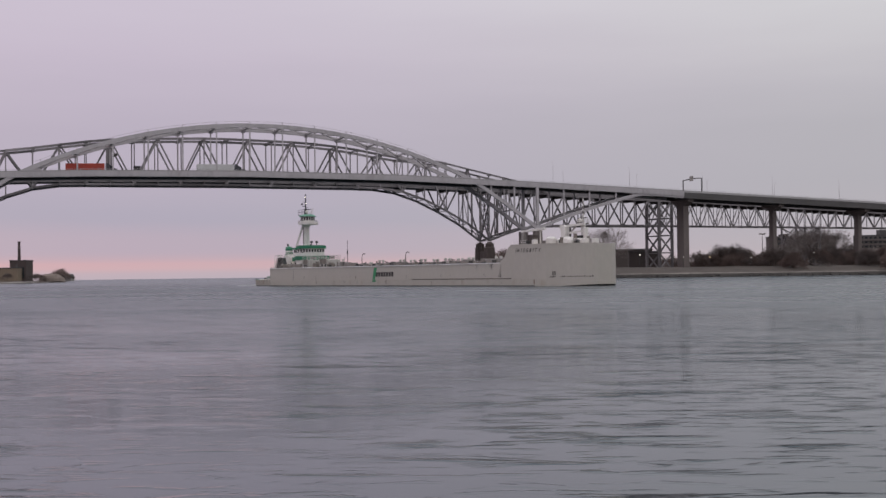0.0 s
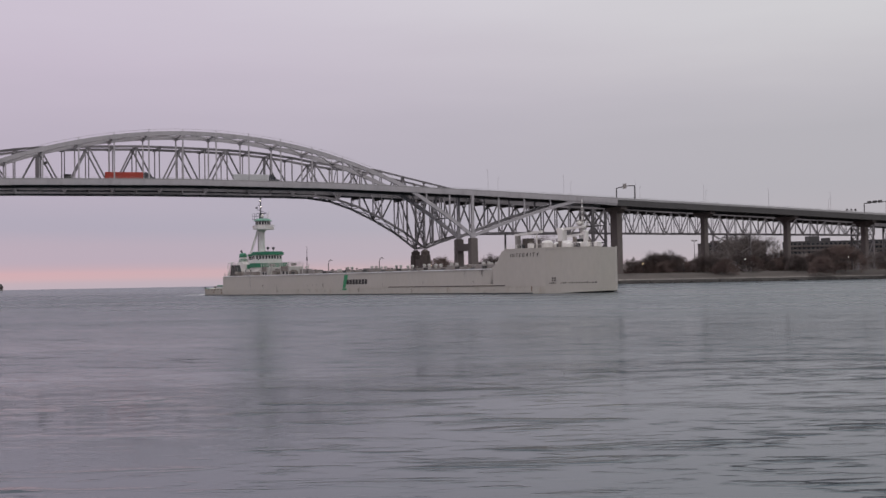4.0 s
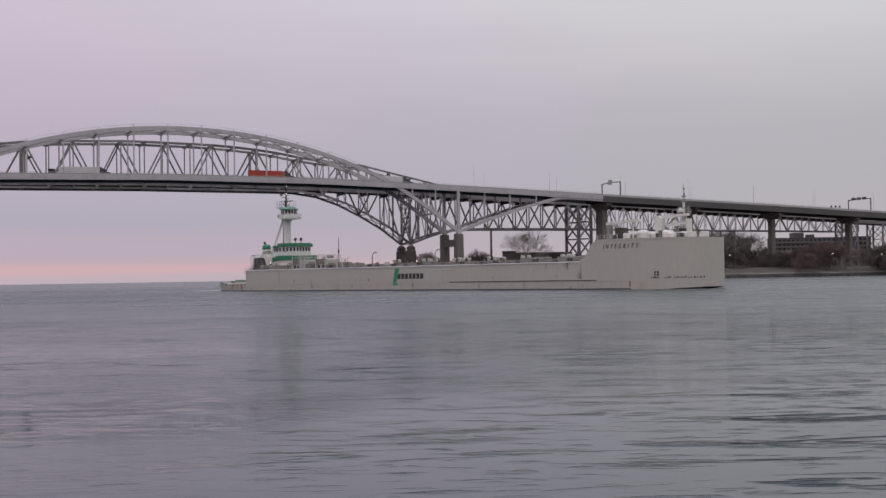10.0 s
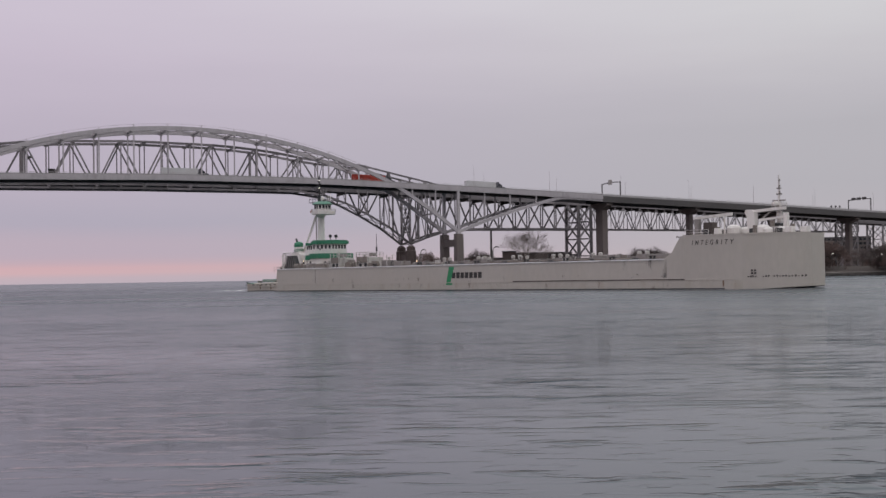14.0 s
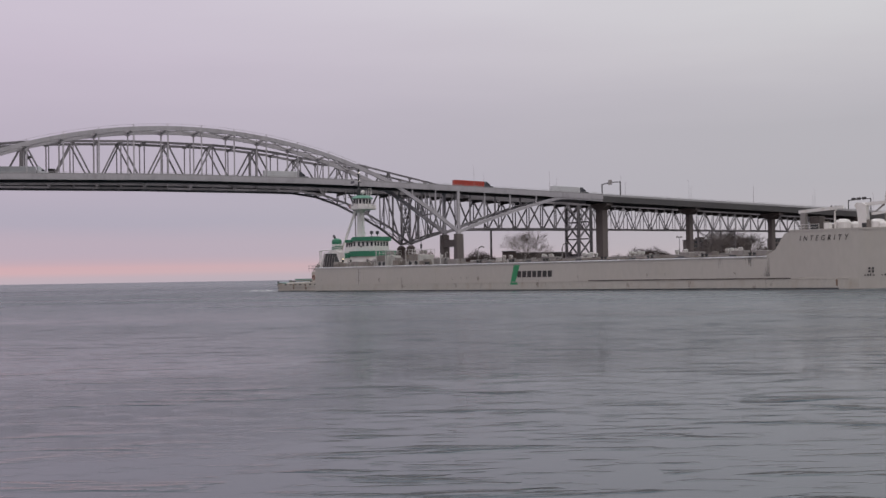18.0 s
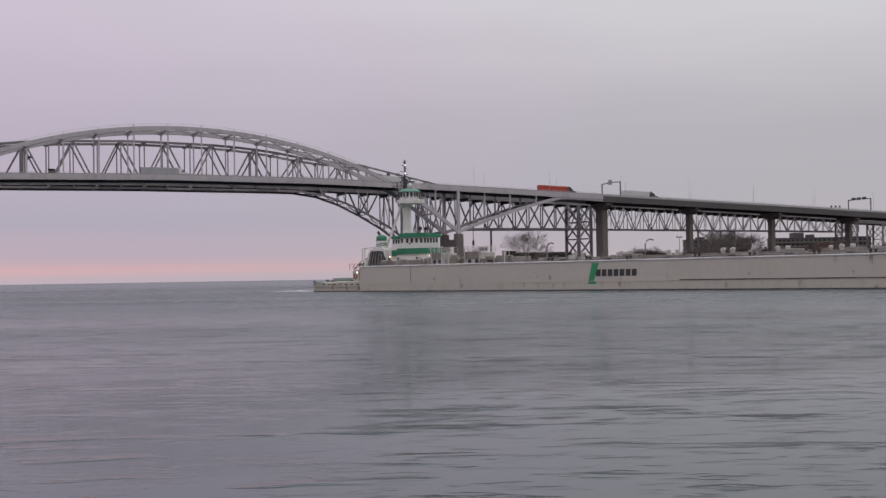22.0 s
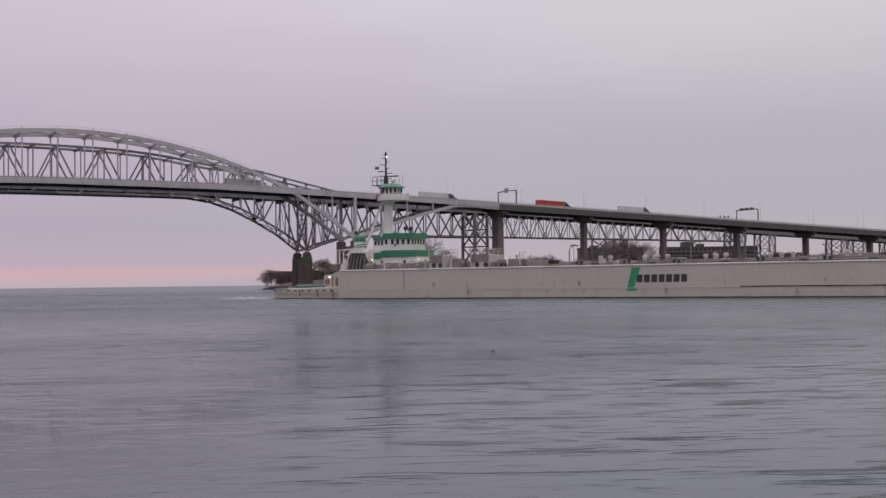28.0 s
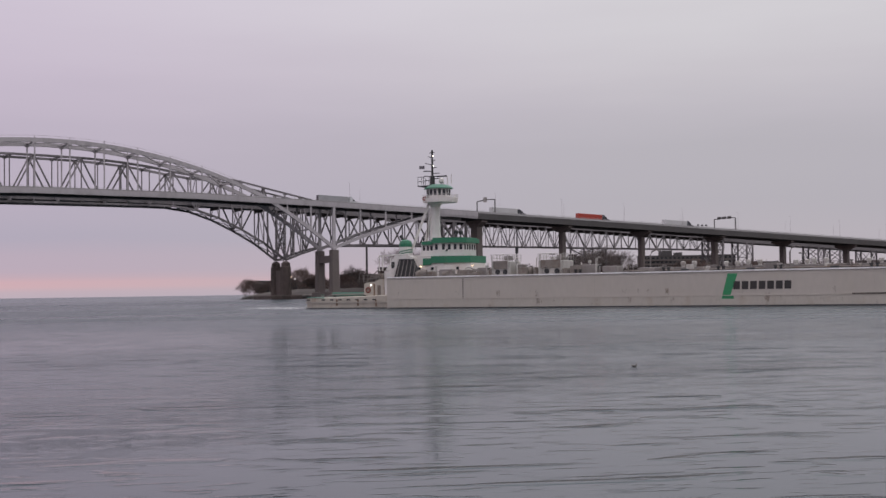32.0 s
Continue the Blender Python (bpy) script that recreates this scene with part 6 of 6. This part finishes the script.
# stern wash: ragged pale foam patches that trail the tug
FOAM = veil("foam", (0.75, 0.75, 0.76), 1.0, 1.3)
rs = random.Random(31)
for i in range(20):
    u, v, a, b = -21.6 - i * 0.75, rs.uniform(-5.0, 1.5), rs.uniform(0.8, 2.2), rs.uniform(0.4, 1.1)
    k_ = rs.uniform(0.35, 1.0) * (1.0 if 3 < i < 16 else 0.5)
    bmf = bmesh.new()
    rings = [[bmf.verts.new((u + a * q * math.cos(j * 0.628) * rs.uniform(0.7, 1.2), v + b * q * math.sin(j * 0.628) * rs.uniform(0.7, 1.2), z + rs.uniform(-0.03, 0.03))) for j in range(10)] for q, z in ((1.0, -0.35), (0.9, -0.12), (0.4, -0.12 + 0.24 * k_))]
    for A, B in zip(rings, rings[1:]):
        for j in range(10):
            bmf.faces.new((A[j], A[(j + 1) % 10], B[(j + 1) % 10], B[j]))
    bmf.faces.new(rings[-1])
    part("stern_foam", bmf, FOAM, tug, "white foam of the stern wash")


# ---- lorries on the bridge ----
TYRE = material("tyre", (0.02, 0.02, 0.021), 0.9, vary=0.2, scale=5)
RIM = material("rim", (0.45, 0.45, 0.46), 0.4, 0.6, vary=0.1, scale=3)
CHASSIS = material("chassis", (0.03, 0.03, 0.032), 0.7, vary=0.2, scale=2)
CAB_DARK = material("cab_dark", (0.05, 0.05, 0.06), 0.35, vary=0.1, scale=2)
CAB_WHITE = material("cab_white", (0.60, 0.60, 0.61), 0.35, vary=0.05, scale=2)
RED_BOX = material("red_trailer", (0.42, 0.05, 0.03), 0.55, vary=0.12, scale=0.6, stain=(0.25, 0.04, 0.03), stain_amount=0.6, streak=3)
WHITE_BOX = material("white_trailer", (0.56, 0.55, 0.55), 0.5, vary=0.05, scale=0.6, stain=(0.40, 0.38, 0.36), stain_amount=0.4, streak=3)
GREY_BOX = material("grey_trailer", (0.36, 0.36, 0.37), 0.5, vary=0.06, scale=0.6, stain=(0.25, 0.24, 0.23), stain_amount=0.4, streak=3)


def lorry(label, trailer, cab, fin=True, rear=None):
    """An articulated lorry, 21.4 m long, centred at its origin on the road, bonnet towards +x."""
    t = thing("articulated_lorry", pose(0, 0, 0), label, "truck", "lorries on the bridge")
    body = part("trailer", box(-10.7, 5.45, -1.3, 1.3, 1.2, 4.1, 0.06), trailer, t)
    for i in range(13):
        x = -10.2 + i * 1.24
        part("side_rib", box(x, x + 0.1, -1.335, -1.3, 1.35, 4.0), trailer, body)
    part("rear_door", box(-10.76, -10.7, -1.2, 1.2, 1.3, 4.0), rear or trailer, body)
    part("chassis_rail", box(-10.5, 10.2, -0.5, 0.5, 0.75, 1.15), CHASSIS, t)
    part("side_skirt", box(-5.5, 2.0, -1.25, -1.2, 0.45, 1.15), trailer, body)
    c = part("cab", side_prism([(6.2, 0.6), (10.6, 0.6), (10.7, 1.5), (10.4, 1.9), (9.0, 2.1), (8.5, 3.0), (8.0, 3.2), (7.0, 3.95), (6.2, 3.95)], -1.2, 1.2), cab, t)
    part("windscreen", side_prism([(8.55, 2.98), (9.02, 2.14), (9.05, 2.16), (8.6, 3.0)], -1.05, 1.05), PANE, c)
    for v in (-1.22, 1.22):
        part("side_window", side_prism([(7.7, 2.15), (8.75, 2.15), (8.42, 2.9), (7.7, 2.9)], v - 0.01, v + 0.01), PANE, c)
        part("exhaust_stack", lathe([(0.09, 1.2), (0.09, 4.0)], 6.0, v * 0.9, 6), RIM, c)
        part("mirror", box(8.7, 8.85, v - 0.15, v + 0.15, 2.3, 2.8), CHASSIS, c)
    if fin:
        part("roof_fairing", side_prism([(6.2, 3.95), (7.6, 3.55), (7.9, 3.3), (7.0, 4.15), (6.2, 4.15)], -1.1, 1.1), cab, c)
    for x in (-9.6, -8.3, 4.3, 5.6, 9.6):
        for v in (-1.0, 1.0):
            bm = bmesh.new()
            bmesh.ops.create_cone(bm, cap_ends=True, segments=16, radius1=0.5, radius2=0.5, depth=0.5, matrix=pose(x, v, 0.5, 90))
            w_ = part("wheel", bm, TYRE, t)
            bm = bmesh.new()
            bmesh.ops.create_cone(bm, cap_ends=True, segments=12, radius1=0.28, radius2=0.28, depth=0.56, matrix=pose(x, v, 0.5, 90))
            part("rim", bm, RIM, w_)
    return t


red_lorry = lorry("red articulated lorry with a ribbed box trailer and dark cab", RED_BOX, CAB_DARK)
lead_lorry = lorry("white articulated lorry with a plain box trailer and dark cab", WHITE_BOX, CAB_DARK)
third_lorry = lorry("white articulated lorry with a pale grey cab", WHITE_BOX, CAB_DARK, False)
last_lorry = lorry("grey-white articulated lorry with a dark rear door and a white cab", GREY_BOX, CAB_WHITE, True, CAB_DARK)
far_lorry = lorry("grey articulated lorry on the older bridge", GREY_BOX, CAB_DARK)


# ---- birds ----
FEATHER = material("dark_feathers", (0.12, 0.108, 0.10), 0.8, vary=0.3, scale=9)
PALE_FEATHER = material("pale_feathers", (0.20, 0.19, 0.185), 0.8, vary=0.3, scale=9)


def egg(length, wide, high, cx, cz, tail=0.0):
    """A bird's body: a tapered oval along x."""
    bm = bmesh.new()
    bmesh.ops.create_uvsphere(bm, u_segments=12, v_segments=8, radius=0.5)
    for v in bm.verts:
        x, y, z = v.co
        k = 1.0 if x > 0 else 1.0 + x * 0.9
        v.co = (cx + x * length, y * wide * k, cz + z * high * k - min(0.0, x) * tail)
    return bm


duck = thing("duck", pose(0, 0, 0), "small dark duck floating on the river", "duck")
part("body", egg(0.26, 0.13, 0.10, 0, 0.02, 0.05), FEATHER, duck)
part("neck", tube([(0.08, 0, 0.03), (0.105, 0, 0.08), (0.11, 0, 0.11)], 0.05, sides=8), FEATHER, duck)
part("head", egg(0.07, 0.05, 0.05, 0.12, 0.12), FEATHER, duck)
part("bill", box(0.145, 0.19, -0.01, 0.01, 0.108, 0.12, 0.003), BROWNWALL, duck)
gull = thing("bird", pose(0, 0, 0), "small dark bird flying low over the river", "bird")
part("body", egg(0.36, 0.12, 0.11, 0, 0), PALE_FEATHER, gull)
part("head", egg(0.1, 0.08, 0.08, 0.2, 0.03), PALE_FEATHER, gull)
part("tail", prism([(-0.30, -0.06), (-0.14, -0.03), (-0.14, 0.03), (-0.30, 0.06)], -0.008, 0.008), FEATHER, gull)
wings = []
for side in (-1, 1):
    outline = [(0.10, 0.03), (0.13, 0.16), (0.06, 0.36), (-0.04, 0.40), (-0.06, 0.22), (-0.09, 0.03)]
    outline = [(x, side * y) for x, y in outline]
    wings.append(part("wing", prism(outline if side > 0 else outline[::-1], 0.01, 0.025), FEATHER, gull))
for ob in duck.children:
    ob.data.transform(Matrix.Diagonal((0.85, 0.85, 0.7, 1)))
for ob in gull.children:
    ob.data.transform(Matrix.Scale(0.6, 4))


def motions():
    ship = [(0, -68.5, 372.8, -50.68), (2, -63.7, 362.3, -49.83), (4, -58.8, 352.0, -49.04), (6, -53.7, 341.8, -48.31), (8, -48.6, 331.7, -47.61), (10, -43.4, 321.6, -46.93),
            (12, -38.0, 311.7, -46.23), (14, -32.7, 301.9, -45.5), (16, -27.2, 292.2, -44.72), (18, -21.7, 282.6, -43.87), (20, -16.1, 273.1, -42.92), (22, -10.5, 263.6, -41.86),
            (24, -4.9, 254.3, -40.67), (26, 0.7, 245.0, -39.33), (28, 6.4, 235.9, -37.81), (30, 12.0, 226.8, -36.1), (32, 17.7, 217.8, -34.16)]
    for ob in (barge, tug):
        walk(ob, [(t, pose(x, y, 0, 0, 0, a)) for t, x, y, a in ship])

    def drive(lorry_ob, rows, w=5.0):
        out = []
        for t, s in rows:
            slope = math.degrees(math.atan2(road_z(s + 9) - road_z(s - 9), 18))
            out.append((t, on_arch(s, w) @ pose(0, 0, 0, 0, -slope, 0)))
        walk(lorry_ob, out)

    drive(red_lorry, [(0, -68.3), (1, -57.5), (2, -46.0), (3, -34.2), (6, 1.2), (8, 24.6), (10, 48.2), (12, 72.7), (14, 98.5), (19, 163.5), (21, 187.0), (23, 208.6), (25, 229.0), (28, 259.3), (30, 279.3), (32, 299.3)])
    drive(lead_lorry, [(0, -12.2), (6, 58.3), (9, 95.1), (13, 145.0), (17, 194.0), (19, 216.6), (21, 237.6), (23, 257.4), (25, 278.6), (28, 313.0), (30, 335.6), (32, 359.9)])
    drive(third_lorry, [(0, -128), (4, -96), (8, -55.6), (10, -35.2), (12, -13.3), (14, 8.3), (17, 43.0), (20, 80.6), (24, 134), (28, 189.0), (30, 215.3), (32, 243.6)])
    drive(last_lorry, [(0, -340), (6, -250), (12, -154), (16, -92), (19, -45.6), (22, -0.8), (25, 44.0), (28, 87.4), (30, 115.6), (32, 144.8)])
    far = []
    for t, s in ((0, 660), (24, 600), (28, 556), (30, 533), (32, 511)):
        slope = math.degrees(math.atan2(old_road(s + 9) - old_road(s - 9), 18))
        far.append((t, BRIDGE @ pose(s - 3.8, 43.5, old_road(s), 0, -slope, 0) @ pose(0, 0, 0, 0, 0, 180)))
    walk(far_lorry, far)
    # the duck drifts down with the current, the bird crosses the river low and fast
    walk(duck, [(t, pose(5.5 + (t - 27.5) * 1.31, 49.9 - (t - 27.5) * 1.44, -0.16 - 1.2 * (t < 26.3), 0, 0, -20)) for t in (0, 16, 26.2, 26.7, 27.5, 32)])
    walk(gull, [(t, pose(-3.9 - (t - 24.8) * 13.7, 80.0, 4.9 - (t - 24.8) * 0.35, 0, 0, 180)) for t in (0, 12, 24.8, 32)])
    for side, wing in zip((1, -1), wings):
        beats = [22 + 0.1 * i for i in range(60)]
        walk(wing, [(t, pose(0, 0, 0, side * (8 + 34 * math.sin(t * 22)), 0, 0)) for t in (0, *beats, 32)])
    # the river drifts with its current
    walk(water, [(0, pose(0, 0, -0.18)), (32, pose(42, -46, -0.18))])


motions()
